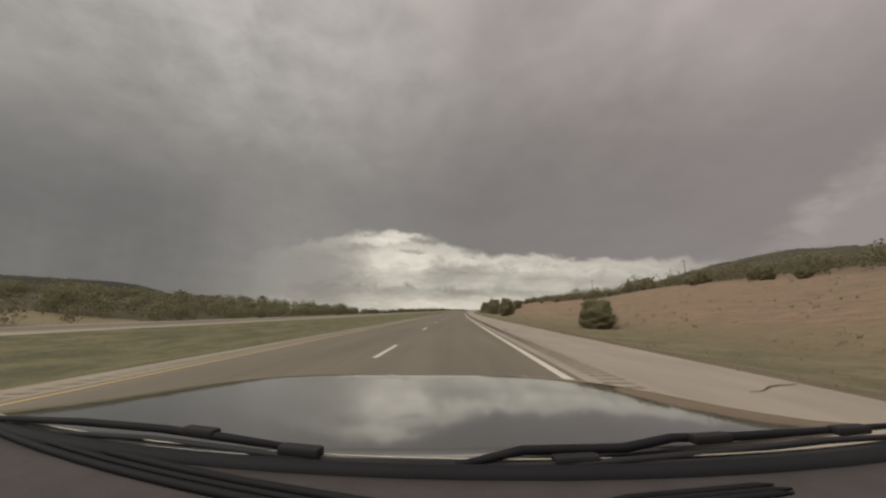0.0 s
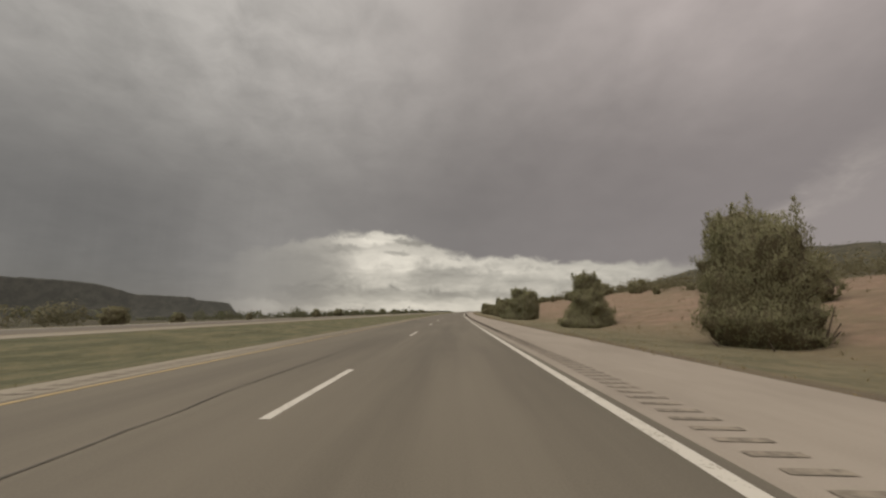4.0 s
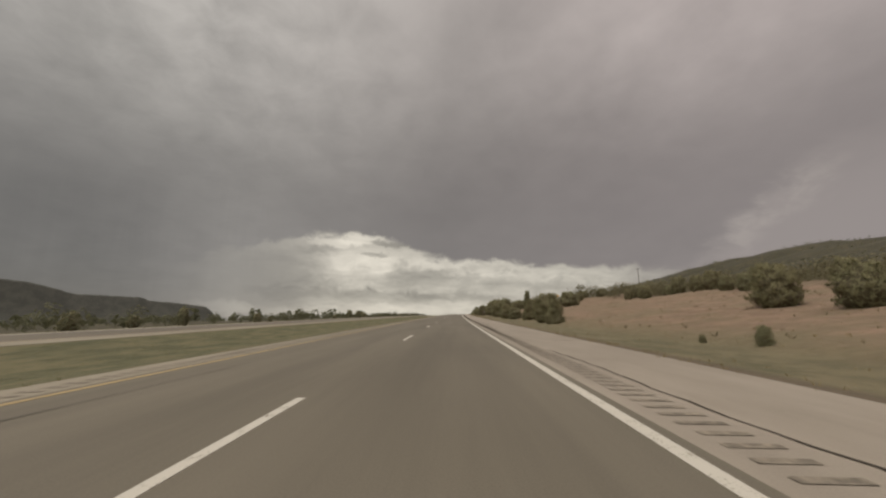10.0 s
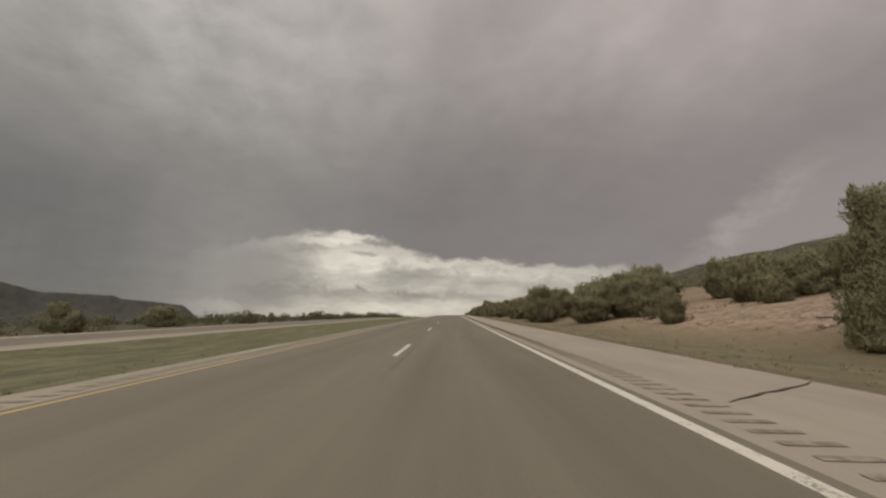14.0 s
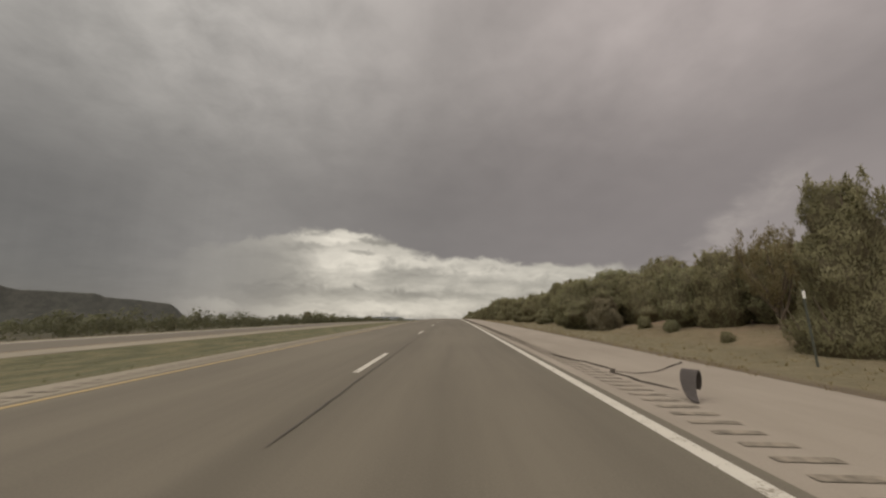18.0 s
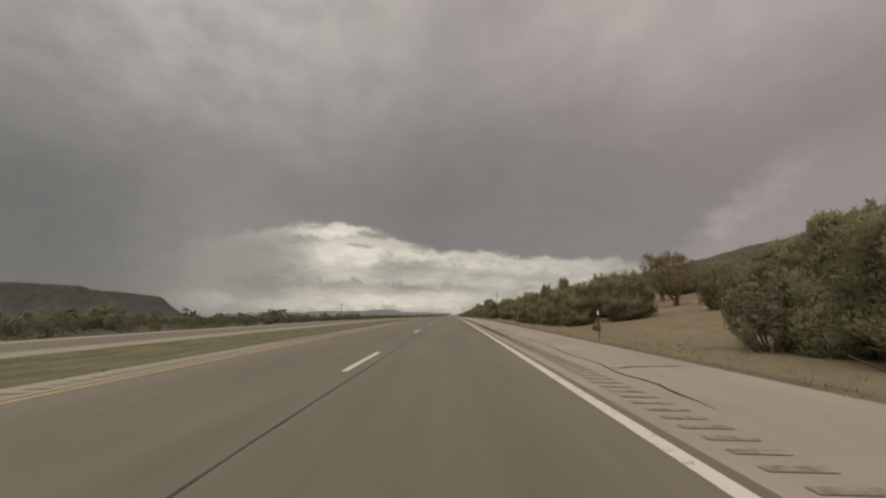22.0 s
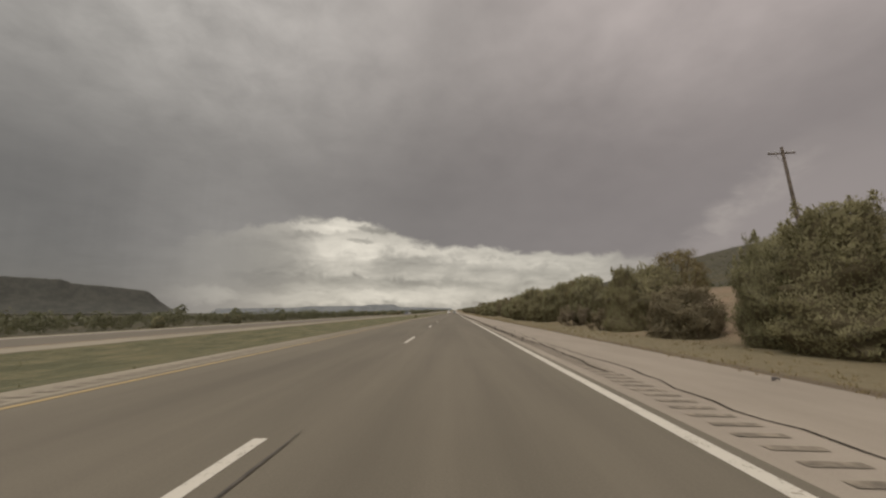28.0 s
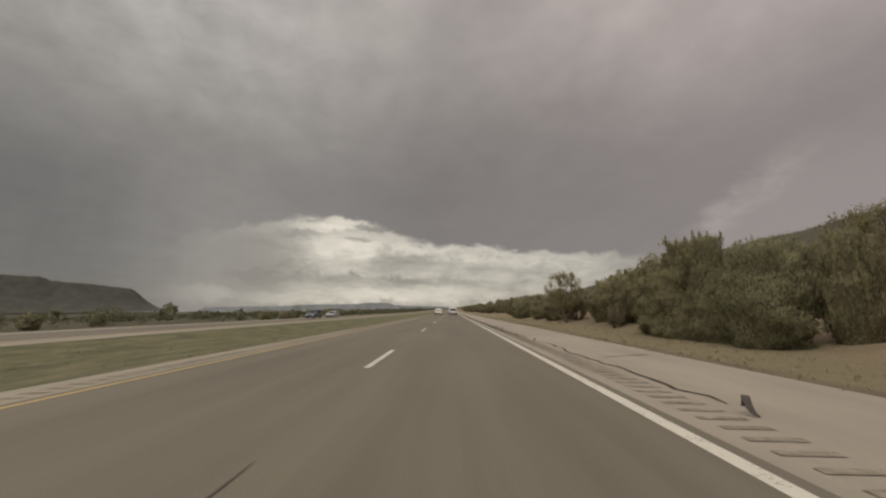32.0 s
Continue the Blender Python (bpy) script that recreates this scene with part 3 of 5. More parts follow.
TREES_B = [
    (292.8, 12.4, 4.7, 4.6, "j"),
    (298.6, 22.3, 2.9, 2.8, "j"),
    (308, 17.6, 4.2, 4.6, "j"),
    (307.5, 11.7, 5.5, 5, "t"),
    (331.5, 13.7, 4.6, 5, "j"),
    (330.6, 15.5, 3.6, 3.8, "j"),
    (333.5, 13.2, 5.4, 5.6, "t"),
    (339.6, 13.1, 4.4, 3.6, "j"),
    (343, 13, 4.6, 3, "b"),
    (344.9, 12.9, 2.8, 2.9, "j"),
    (355.1, 48, 4.4, 7.5, "j"),
    (363.6, 13.1, 0.9, 0.7, "s"),
    (366.2, 12.3, 0.5, 0.4, "s"),
    (365.7, 28.6, 2.5, 2.6, "j"),
    (370.7, 25.7, 3.1, 3.5, "j"),
    (378.5, 27.2, 3.9, 4, "j"),
    (394, 12.9, 3.6, 2.6, "t"),
    (400.5, 13.8, 4.4, 5, "j"),
    (413.8, 14.3, 3.9, 3.2, "j"),
    (415, 13.8, 5.8, 2.3, "t"),
    (424.8, 12.9, 2.7, 3.3, "j"),
    (430.5, 14, 2.6, 1.6, "j"),
    (432.3, 12.2, 3.7, 3.1, "j"),
]
TREES_C = [
    (438, 12.8, 3.9, 3, "j"),
    (439.5, 13.6, 1.5, 1.2, "s"),
    (442, 13.2, 5.6, 4, "t"),
    (459.5, 18.3, 1.5, 1.2, "s"),
    (461.8, 36, 4.9, 7, "j"),
    (464.3, 14.4, 5.7, 7, "j"),
    (468, 14.6, 5.4, 4.6, "j"),
    (471.8, 14.3, 6.3, 5.6, "j"),
    (472.5, 27.1, 2.9, 3.2, "j"),
    (492.6, 20.7, 3.8, 6.8, "j"),
    (495.5, 14.9, 5.9, 6.4, "j"),
    (499.9, 15.3, 6.2, 3.6, "t"),
    (500.5, 25, 4.2, 6.9, "j"),
    (515.7, 16.9, 3.1, 1.9, "j"),
    (519.6, 17.5, 1.7, 2, "b"),
    (525.3, 19.4, 5.2, 6.6, "j"),
    (528.1, 15.4, 4.8, 4.8, "j"),
    (532.6, 24.9, 5.7, 6.6, "j"),
    (541.9, 13, 6, 5, "t"),
    (542, 22.7, 5.3, 7.1, "j"),
    (551.3, 15, 5.6, 5.2, "j"),
    (583.4, 15.9, 3.1, 2.6, "j"),
    (585.7, 14.3, 3.6, 2.9, "b"),
    (588.2, 13.4, 4.6, 4.1, "j"),
]
TREES_D = [
    (598.5, 12.3, 4.3, 3.8, "j"),
    (603.8, 15, 2.8, 3.3, "b"),
    (604.5, 12.8, 4.2, 2.9, "j"),
    (606.9, 12.3, 5.3, 4.2, "j"),
    (606.9, 20.5, 4.5, 3.4, "j"),
    (612.8, 12.3, 5.7, 4.2, "j"),
    (616.7, 13.2, 5, 2.7, "t"),
    (619.2, 12.8, 5.3, 3.2, "j"),
    (622.8, 12.3, 5.5, 3.3, "t"),
    (624.7, 12.3, 6.6, 5.1, "j"),
    (628.1, 12.3, 5.8, 4.3, "j"),
    (636, 13.8, 6.5, 3.5, "t"),
    (641.3, 15.8, 5.5, 3.2, "o"),
    (644.9, 15.9, 4.9, 3.1, "j"),
    (647.3, 15.2, 4.2, 3.5, "j"),
    (654.8, 13, 3, 3.2, "b"),
    (657.4, 12.9, 5.1, 5.7, "j"),
    (658.6, 16.8, 5.6, 7.5, "j"),
    (670.5, 14.5, 5.4, 2.9, "j"),
    (674.1, 13.2, 2.3, 3.2, "j"),
    (675.2, 15.2, 5.8, 2.8, "t"),
    (680.2, 15, 5, 3.3, "j"),
    (685.3, 14.6, 4.9, 4.5, "j"),
    (692.1, 13.7, 4.8, 5, "j"),
]
TREES_E = [
    (704.3, 15.6, 5.2, 2.6, "j"),
    (707.8, 14.6, 5.3, 3.3, "j"),
    (711.1, 14.2, 5.7, 3.9, "j"),
    (715.5, 13.7, 5.8, 4.4, "j"),
    (726.3, 14.6, 6.1, 5.2, "j"),
    (737.2, 13.2, 6.1, 3.1, "t"),
    (739, 12.7, 5.6, 3.3, "j"),
    (741, 12.3, 5, 3.5, "j"),
    (766.9, 13.9, 5.4, 5.9, "j"),
    (770.3, 14.1, 5.2, 3.7, "t"),
    (772.3, 12.8, 3.9, 3.9, "b"),
    (787.9, 12.3, 0.7, 0.9, "s"),
    (797, 14.1, 4.7, 3.8, "j"),
    (800.7, 26.9, 6.7, 6.1, "o"),
    (801.7, 13.2, 4.9, 4, "j"),
    (803.3, 14.7, 6.1, 2.6, "t"),
    (805.9, 13.1, 5.8, 2.9, "t"),
    (807.6, 12.3, 4.7, 3.4, "j"),
    (810.4, 12.6, 4.7, 5.3, "j"),
    (811, 31.9, 8, 7.5, "o"),
    (817.3, 12.3, 4.6, 4.4, "j"),
    (841.1, 14, 4.8, 6.7, "j"),
    (851.3, 16.8, 4.7, 4, "j"),
    (853.8, 33.1, 6.4, 5.4, "o"),
    (859, 37.5, 7.8, 5.4, "f"),
    (862, 33, 7.2, 4.2, "f"),
    (856.5, 27, 7, 5, "J"),
    (855, 21.5, 6.6, 4.6, "J"),
]
TREES_F = [
    (856.1, 20.6, 5.6, 3.3, "o"),
    (859.3, 17.1, 5.2, 5.8, "j"),
    (864.5, 12.3, 5.3, 6.3, "j"),
    (868.7, 12.3, 6.6, 4.1, "t"),
    (873.9, 13.8, 4.6, 3.8, "j"),
    (880.5, 15.2, 4.6, 4.6, "j"),
    (887.5, 14.7, 5.2, 5.5, "j"),
    (890.1, 15.1, 5.2, 3.4, "j"),
    (895, 14.8, 5.3, 3.9, "j"),
    (901.4, 14.3, 5.7, 5, "j"),
    (954.5, 14.8, 7.6, 5.4, "p"),
    (954.2, 12.8, 3, 3.4, "b"),
    (959.1, 12.8, 4.4, 3.8, "j"),
    (967.5, 13.6, 3.2, 4.4, "j"),
    (972.1, 13.9, 5.8, 4.3, "j"),
    (974.4, 13.6, 5.2, 3.3, "j"),
    (980.5, 13.5, 3.2, 4.2, "b"),
    (987.1, 13.2, 5.3, 2.8, "j"),
    (988.3, 15, 4.5, 5.2, "j"),
    (989.4, 12.5, 2.3, 3, "b"),
    (989.8, 19.3, 6, 5, "o"),
    (998.7, 13.2, 2.8, 4.4, "b"),
    (999.6, 15.1, 5.5, 3.9, "j"),
    (1007.2, 14.9, 5.5, 3, "j"),
]
TREES_G = [
    (1008.9, 13.9, 5, 3.4, "j"),
    (1012.1, 13.1, 5, 3.8, "j"),
    (1019.2, 13.5, 5.8, 4.5, "t"),
    (1024.5, 12.4, 4.2, 4.6, "j"),
    (1037.6, 13.8, 4.1, 6, "j"),
    (1041.5, 14.5, 4.8, 3.1, "j"),
    (1043.1, 13.4, 3.3, 3.5, "j"),
    (1047.9, 14.5, 5.7, 4.1, "b"),
    (1055.8, 13.9, 5, 2.3, "j"),
    (1061.5, 14.1, 5, 5.9, "b"),
    (1064.8, 16.3, 5.8, 7.5, "b"),
    (1071.5, 12.9, 3.4, 4.6, "j"),
    (1076.2, 13.4, 4.7, 3.5, "j"),
    (1081.9, 14.8, 3.6, 3.9, "j"),
    (1090.7, 12.9, 4.7, 3.8, "j"),
    (1092.8, 14.1, 5.1, 5.7, "j"),
    (1092.9, 19.4, 5.4, 3.3, "o"),
    (1097.9, 13.1, 4.4, 4.7, "j"),
    (1112.7, 15.2, 4.8, 2, "t"),
    (1112.9, 17.6, 5.7, 4.7, "o"),
    (1114.1, 13, 4.8, 3, "j"),
    (1117.1, 13.1, 5.9, 2.6, "t"),
    (1119.2, 13.3, 6, 4.3, "j"),
    (1121.5, 13.3, 4.2, 3.6, "j"),
]
TREES_H = [
    (1128.5, 13.4, 2.4, 1.9, "b"),
    (1137.9, 18.6, 5, 5, "j"),
    (1142.6, 13.8, 6.7, 5, "o"),
]

# ---- trees ----


def leaf_cloud(rng, centres, radii, per, size, up=0.75):
    """Small pointed sprays of leaves set about many clump centres."""
    n = len(centres) * per
    c = np.repeat(centres, per, 0)
    r = np.repeat(radii, per)
    d = rng.normal(size=(n, 3))
    d /= np.linalg.norm(d, axis=1)[:, None]
    p = c + d * (r * rng.uniform(0.5, 1.05, n))[:, None]
    # sprays lie like shingles on their clump, tips up and outward
    face = d * 0.9 + c * np.array([1.2, 1.2, 0.4])
    face /= np.linalg.norm(face, axis=1)[:, None]
    lie = face + rng.normal(0, 0.38, (n, 3))
    lie /= np.linalg.norm(lie, axis=1)[:, None]
    out = d * 0.5 + rng.normal(0, 0.5, (n, 3)) + np.array([0, 0, up])
    out -= lie * (out * lie).sum(1)[:, None]
    out /= np.linalg.norm(out, axis=1)[:, None]
    side = np.cross(out, lie)
    k = size * rng.uniform(0.6, 1.4, n)[:, None]
    v = np.stack([p - side * k * 0.36, p + out * k * 1.6, p + side * k * 0.36 + out * k * 0.1], 1).reshape(-1, 3)
    geo = np.cross(v[1::3] - v[0::3], v[2::3] - v[0::3])
    swap = (geo * lie).sum(1) < 0
    tri = np.arange(len(v)).reshape(-1, 3)
    tri[swap] = tri[swap][:, ::-1]
    return v, tri, np.repeat(face * 1.6 + lie * 0.5, 3, 0)


def raise_fast(name, v, f, mat, normals=None):
    """A triangle mesh straight from arrays."""
    me = bpy.data.meshes.new(name)
    me.vertices.add(len(v))
    me.vertices.foreach_set("co", np.asarray(v, dtype=np.float32).ravel())
    nf = len(f)
    me.loops.add(nf * 3)
    me.loops.foreach_set("vertex_index", np.asarray(f, dtype=np.int32).ravel())
    me.polygons.add(nf)
    me.polygons.foreach_set("loop_start", np.arange(0, nf * 3, 3, dtype=np.int32))
    me.materials.append(mat)
    me.update(calc_edges=True)
    if normals is not None:
        me.polygons.foreach_set("use_smooth", np.ones(nf, dtype=bool))
        me.normals_split_custom_set_from_vertices(normals / np.linalg.norm(normals, axis=1)[:, None])
    return me


def crown_radius(shape, h):
    """The half width of a crown one metre wide at each share of its height, by the kind of tree."""
    if shape == "juniper":
        return 0.47 * np.sqrt(np.clip(1 - ((h - 0.38) / 0.65) ** 2, 0.02, 1)) * (0.82 + 0.18 * step(h, 0.0, 0.25))
    if shape == "tall":
        return 0.46 * np.clip(1.04 - h, 0.03, 1) ** 0.72 * (0.86 + 0.14 * step(h, 0.0, 0.2))
    if shape == "round":
        return 0.5 * np.sqrt(np.clip(1 - ((h - 0.55) / 0.5) ** 2, 0.02, 1))
    return 0.5 * np.sqrt(np.clip(1 - ((h - 0.3) / 0.75) ** 2, 0.02, 1))


def crown_height(shape, h):
    return 0.02 + 0.92 * (0.28 + 0.72 * h if shape == "round" else h)


def crown_points(rng, shape, count):
    """Clump centres for a crown one metre high and wide."""
    h = rng.uniform(0, 1, count)
    if shape == "juniper":
        h = h ** 1.15
    ang = rng.uniform(0, 6.283, count)
    lobes = 1 + 0.16 * np.sin(ang * 2 + rng.uniform(0, 6)) + 0.13 * np.sin(ang * 3 + rng.uniform(0, 6)) + 0.12 * np.sin(h * 13 + ang * 2)
    rr = crown_radius(shape, h) * lobes * np.sqrt(rng.uniform(0.35, 1, count))
    return np.stack([rr * np.cos(ang), rr * np.sin(ang), crown_height(shape, h)], -1)


def crown_body(rng, shape, rings, sides, lumps):
    """The close body of a crown: a lumpy closed shape of many foliage masses, with its vertex normals."""
    h = np.concatenate([[0.0, 0.02], np.linspace(0.06, 0.98, rings - 2)])
    hh, aa = np.meshgrid(h, np.arange(sides) * 2 * math.pi / sides, indexing="ij")
    twist = rng.uniform(0, 6.28, 3)
    broad = 1 + 0.10 * np.sin(aa * 2 + twist[0]) + 0.07 * np.sin(aa * 3 + hh * 5 + twist[1]) + 0.05 * np.sin(hh * 11 + aa + twist[2])
    r = crown_radius(shape, hh) * 0.84 * broad * np.where(hh < 0.01, 0.25, 1.0)
    v = np.stack([r * np.cos(aa), r * np.sin(aa), crown_height(shape, hh) - 0.03], -1).reshape(-1, 3)
    masses = v[rng.randint(sides * 2, len(v), lumps)]
    size, rise = rng.uniform(0.05, 0.12, lumps), rng.uniform(0.04, 0.17, lumps)
    push = (rise * np.exp(-((v[:, None] - masses[None]) ** 2).sum(-1) / size ** 2)).max(1)
    way = np.stack([np.cos(aa), np.sin(aa), 0.15 + 1.1 * hh ** 3], -1).reshape(-1, 3)
    way /= np.linalg.norm(way, axis=1)[:, None]
    v = v + way * (push + rng.normal(0, 0.008, len(v)))[:, None]
    v[:sides, 2] = crown_height(shape, 0.0) - 0.05
    n = len(v)
    v = np.concatenate([v, [[0, 0, -0.03]], [[0, 0, v[-1, 2] + 0.03]]])
    i, k = np.meshgrid(np.arange(rings - 1), np.arange(sides), indexing="ij")
    p, q = (i * sides + k).ravel(), (i * sides + (k + 1) % sides).ravel()
    k = np.arange(sides)
    f = np.concatenate([np.stack([p, q, q + sides], -1), np.stack([p, q + sides, p + sides], -1),
                        np.stack([(k + 1) % sides, k, np.full(sides, n)], -1), np.stack([n - sides + k, n - sides + (k + 1) % sides, np.full(sides, n + 1)], -1)])
    flat = np.cross(v[f[:, 1]] - v[f[:, 0]], v[f[:, 2]] - v[f[:, 0]])
    w = np.zeros_like(v)
    for c in range(3):
        np.add.at(w, f[:, c], flat)
    w /= np.linalg.norm(w, axis=1)[:, None] + 1e-9
    return v, f, w


def sprays(rng, p, n, length, width, up=0.8, loose=0.35):
    """Narrow pointed sprays of needles that stand off the places p, whose outward directions are n."""
    m = len(p)
    lie = n + rng.normal(0, loose, (m, 3))
    lie /= np.linalg.norm(lie, axis=1)[:, None]
    out = n * 0.5 + rng.normal(0, 0.55, (m, 3)) + np.array([0, 0, up])
    out -= lie * ((out * lie).sum(1) * 0.8)[:, None]
    out /= np.linalg.norm(out, axis=1)[:, None]
    side = np.cross(out, lie)
    side /= np.linalg.norm(side, axis=1)[:, None] + 1e-9
    k = rng.uniform(0.5, 1.4, m)[:, None]
    v = np.stack([p - side * k * width, p + out * k * length, p + side * k * width], 1).reshape(-1, 3)
    tri = np.arange(len(v)).reshape(-1, 3)
    swap = (np.cross(v[1::3] - v[0::3], v[2::3] - v[0::3]) * lie).sum(1) < 0
    tri[swap] = tri[swap][:, ::-1]
    return v, tri, np.repeat(n + lie * 0.5, 3, 0)


def joined(*meshes):
    v, f, w, start = [], [], [], 0
    for a, b, c in meshes:
        v.append(a)
        f.append(b + start)
        w.append(c)
        start += len(a)
    return np.concatenate(v), np.concatenate(f), np.concatenate(w)


def make_tree(name, label, shape, seed, count, length, mat, trunk_top=0.8, limbs=5, spires=0, category="tree", rings=26, sides=30, stems=0):
    """A tree one metre high and wide: trunk, limbs and a crown of count sprays. stems: dead twigs that show at its foot."""
    rng = np.random.RandomState(seed)
    base = tagged(new(name), label, category, "roadside trees and bushes")
    if shape == "round":
        c = crown_points(rng, shape, 80)
        v, f, w = joined(leaf_cloud(rng, c, rng.uniform(0.05, 0.10, len(c)), count // 80, length),
                         leaf_cloud(rng, crown_points(rng, shape, 18) * np.array([0.8, 0.8, 0.86]) + np.array([0, 0, 0.02]), rng.uniform(0.08, 0.13, 18), 60, length * 1.4))
    else:
        hull = crown_body(rng, shape, rings, sides, 70)
        c = hull[0][:-2]
        corner = hull[1][rng.randint(0, len(hull[1]), count)]
        b = rng.dirichlet((1, 1, 1), count)[:, :, None]
        p, n = (hull[0][corner] * b).sum(1), (hull[2][corner] * b).sum(1)
        deep = rng.uniform(0, 1, count)[:, None] ** 1.5 * (0.2 if shape == "shrub" else 0.08)
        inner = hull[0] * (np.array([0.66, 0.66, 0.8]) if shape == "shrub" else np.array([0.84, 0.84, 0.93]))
        sets = [sprays(rng, p - n * deep, n, length, length * 0.2, loose=0.9 if shape == "shrub" else 0.6)]
        # loose tufts break the outline, and upright leaders stand over the crown
        tuft = rng.randint(sides * 3, len(c), 90)
        p = np.repeat(c[tuft], 14, 0) + rng.normal(0, 0.016, (90 * 14, 3))
        sets.append(sprays(rng, p, np.repeat(hull[2][tuft], 14, 0), length * 1.3, length * 0.17, 0.9, 0.7))
        for _k in range(spires):
            foot = c[rng.randint(int(len(c) * 0.62), len(c))]
            u = rng.uniform(0, 1, 110)
            p = foot + np.stack([rng.normal(0, 0.026, 110) * (1.1 - u), rng.normal(0, 0.026, 110) * (1.1 - u), u * rng.uniform(0.06, 0.15)], -1)
            n = p - foot + np.array([0, 0, 0.02]) + rng.normal(0, 0.02, p.shape)
            sets.append(sprays(rng, p, n / np.linalg.norm(n, axis=1)[:, None], length, length * 0.2, 1.3, 0.5))
        v, f, w = joined(*sets)
    # the crown fills one metre each way
    fit = np.array([0.42 / np.percentile(np.abs(v[:, 0]), 97), 0.42 / np.percentile(np.abs(v[:, 1]), 97), 1.0 / np.percentile(v[:, 2], 99.7)])
    v, c = v * fit, c * fit
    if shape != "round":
        # shell of twigs whose dark colour stands in for shade between the sprays
        under(new("inner_crown", raise_fast("inner_crown", inner * fit, hull[1], M_TWIG_SHADE, hull[2])), base)
    under(new("crown", raise_fast("crown", v, f, mat, w)), base)
    bm = bmesh.new()
    lean = rng.normal(0, 0.03, 2)
    tube(bm, [(0, 0, -0.03), (lean[0], lean[1], 0.15), (-lean[0], lean[1], 0.45 * trunk_top), (lean[1], -lean[0], trunk_top)], [0.045, 0.036, 0.024, 0.006], 7)
    part("trunk", bm, M_BARK, base)
    for k in range(limbs + stems):
        bm = bmesh.new()
        if k < limbs:
            z0 = rng.uniform(0.06, 0.5) * trunk_top
            e = c[rng.randint(len(c))]
            tube(bm, [(0, 0, z0), (e[0] * 0.5, e[1] * 0.5, z0 + (e[2] - z0) * 0.35), tuple(e)], [0.02, 0.013, 0.004], 5)
        else:
            a, q, z0 = rng.uniform(0, 6.283), rng.uniform(0.40, 0.52), rng.uniform(0.02, 0.3)
            tube(bm, [(0.1 * math.cos(a), 0.1 * math.sin(a), 0.02), (q * 0.8 * math.cos(a + 0.1), q * 0.8 * math.sin(a + 0.1), z0 * 0.5), (q * math.cos(a), q * math.sin(a), z0 + 0.05)], [0.013, 0.008, 0.003], 5)
        part("limb" if k < limbs else "dead_branch", bm, M_BARK, base)
    return base


def make_bare(name, label, seed, mat, leaf=0.03):
    """A leafless thicket: many thin forked stems with a haze of twigs."""
    rng = np.random.RandomState(seed)
    base = tagged(new(name), label, "bush", "roadside trees and bushes")
    bm = bmesh.new()
    tips = []
    for k in range(26):
        a, q = rng.uniform(0, 6.283), rng.uniform(0.1, 0.48)
        top = Vector((q * math.cos(a), q * math.sin(a), rng.uniform(0.55, 0.98) * math.sqrt(max(0.05, 1 - (q * 1.7) ** 2))))
        foot = Vector((0.06 * math.cos(a), 0.06 * math.sin(a), -0.02))
        elbow = foot.lerp(top, 0.5) + Vector((0.1 * math.cos(a), 0.1 * math.sin(a), -0.03))
        tube(bm, [foot, elbow, top], [0.012, 0.007, 0.002], 4)
        tips += [elbow.lerp(top, u) for u in (0.2, 0.45, 0.7, 0.95)]
    part("stem", bm, M_BARK, base)
    c = np.array([tuple(p) for p in tips])
    c = np.concatenate([c, c * rng.uniform(0.8, 1.0, (len(c), 1))])
    v, f, w = leaf_cloud(rng, c, rng.uniform(0.04, 0.10, len(c)), 45, leaf, 0.8)
    under(new("twig_haze", raise_fast("twig_haze", v, f, mat, w)), base)
    return base


def make_pine(seed):
    rng = np.random.RandomState(seed)
    base = tagged(new("pine_tree"), "tall sparse pine standing over the roadside thicket", "tree", "roadside trees and bushes")
    bm = bmesh.new()
    tube(bm, [(0, 0, -0.02), (0.01, 0, 0.4), (0, 0.01, 0.75), (0, 0, 1.0)], [0.035, 0.028, 0.016, 0.004], 8)
    part("trunk", bm, M_BARK, base)
    c = []
    for k in range(34):
        z = rng.uniform(0.35, 0.97)
        a = rng.uniform(0, 6.283)
        q = 0.46 * (1.08 - z) ** 0.6 * rng.uniform(0.6, 1)
        e = (q * math.cos(a), q * math.sin(a), z + 0.04)
        bm = bmesh.new()
        tube(bm, [(0, 0, z - 0.03), (e[0] * 0.6, e[1] * 0.6, z), e], [0.010, 0.007, 0.003], 5)
        part("limb", bm, M_BARK, base)
        for u in (0.45, 0.7, 0.9, 1.0):
            c.append((e[0] * u, e[1] * u, z + 0.03 * u))
    v, f, w = leaf_cloud(rng, np.array(c), np.full(len(c), 0.055), 60, 0.021)
    under(new("crown", raise_fast("crown", v, f, M_JUNIPER, w)), base)
    return base


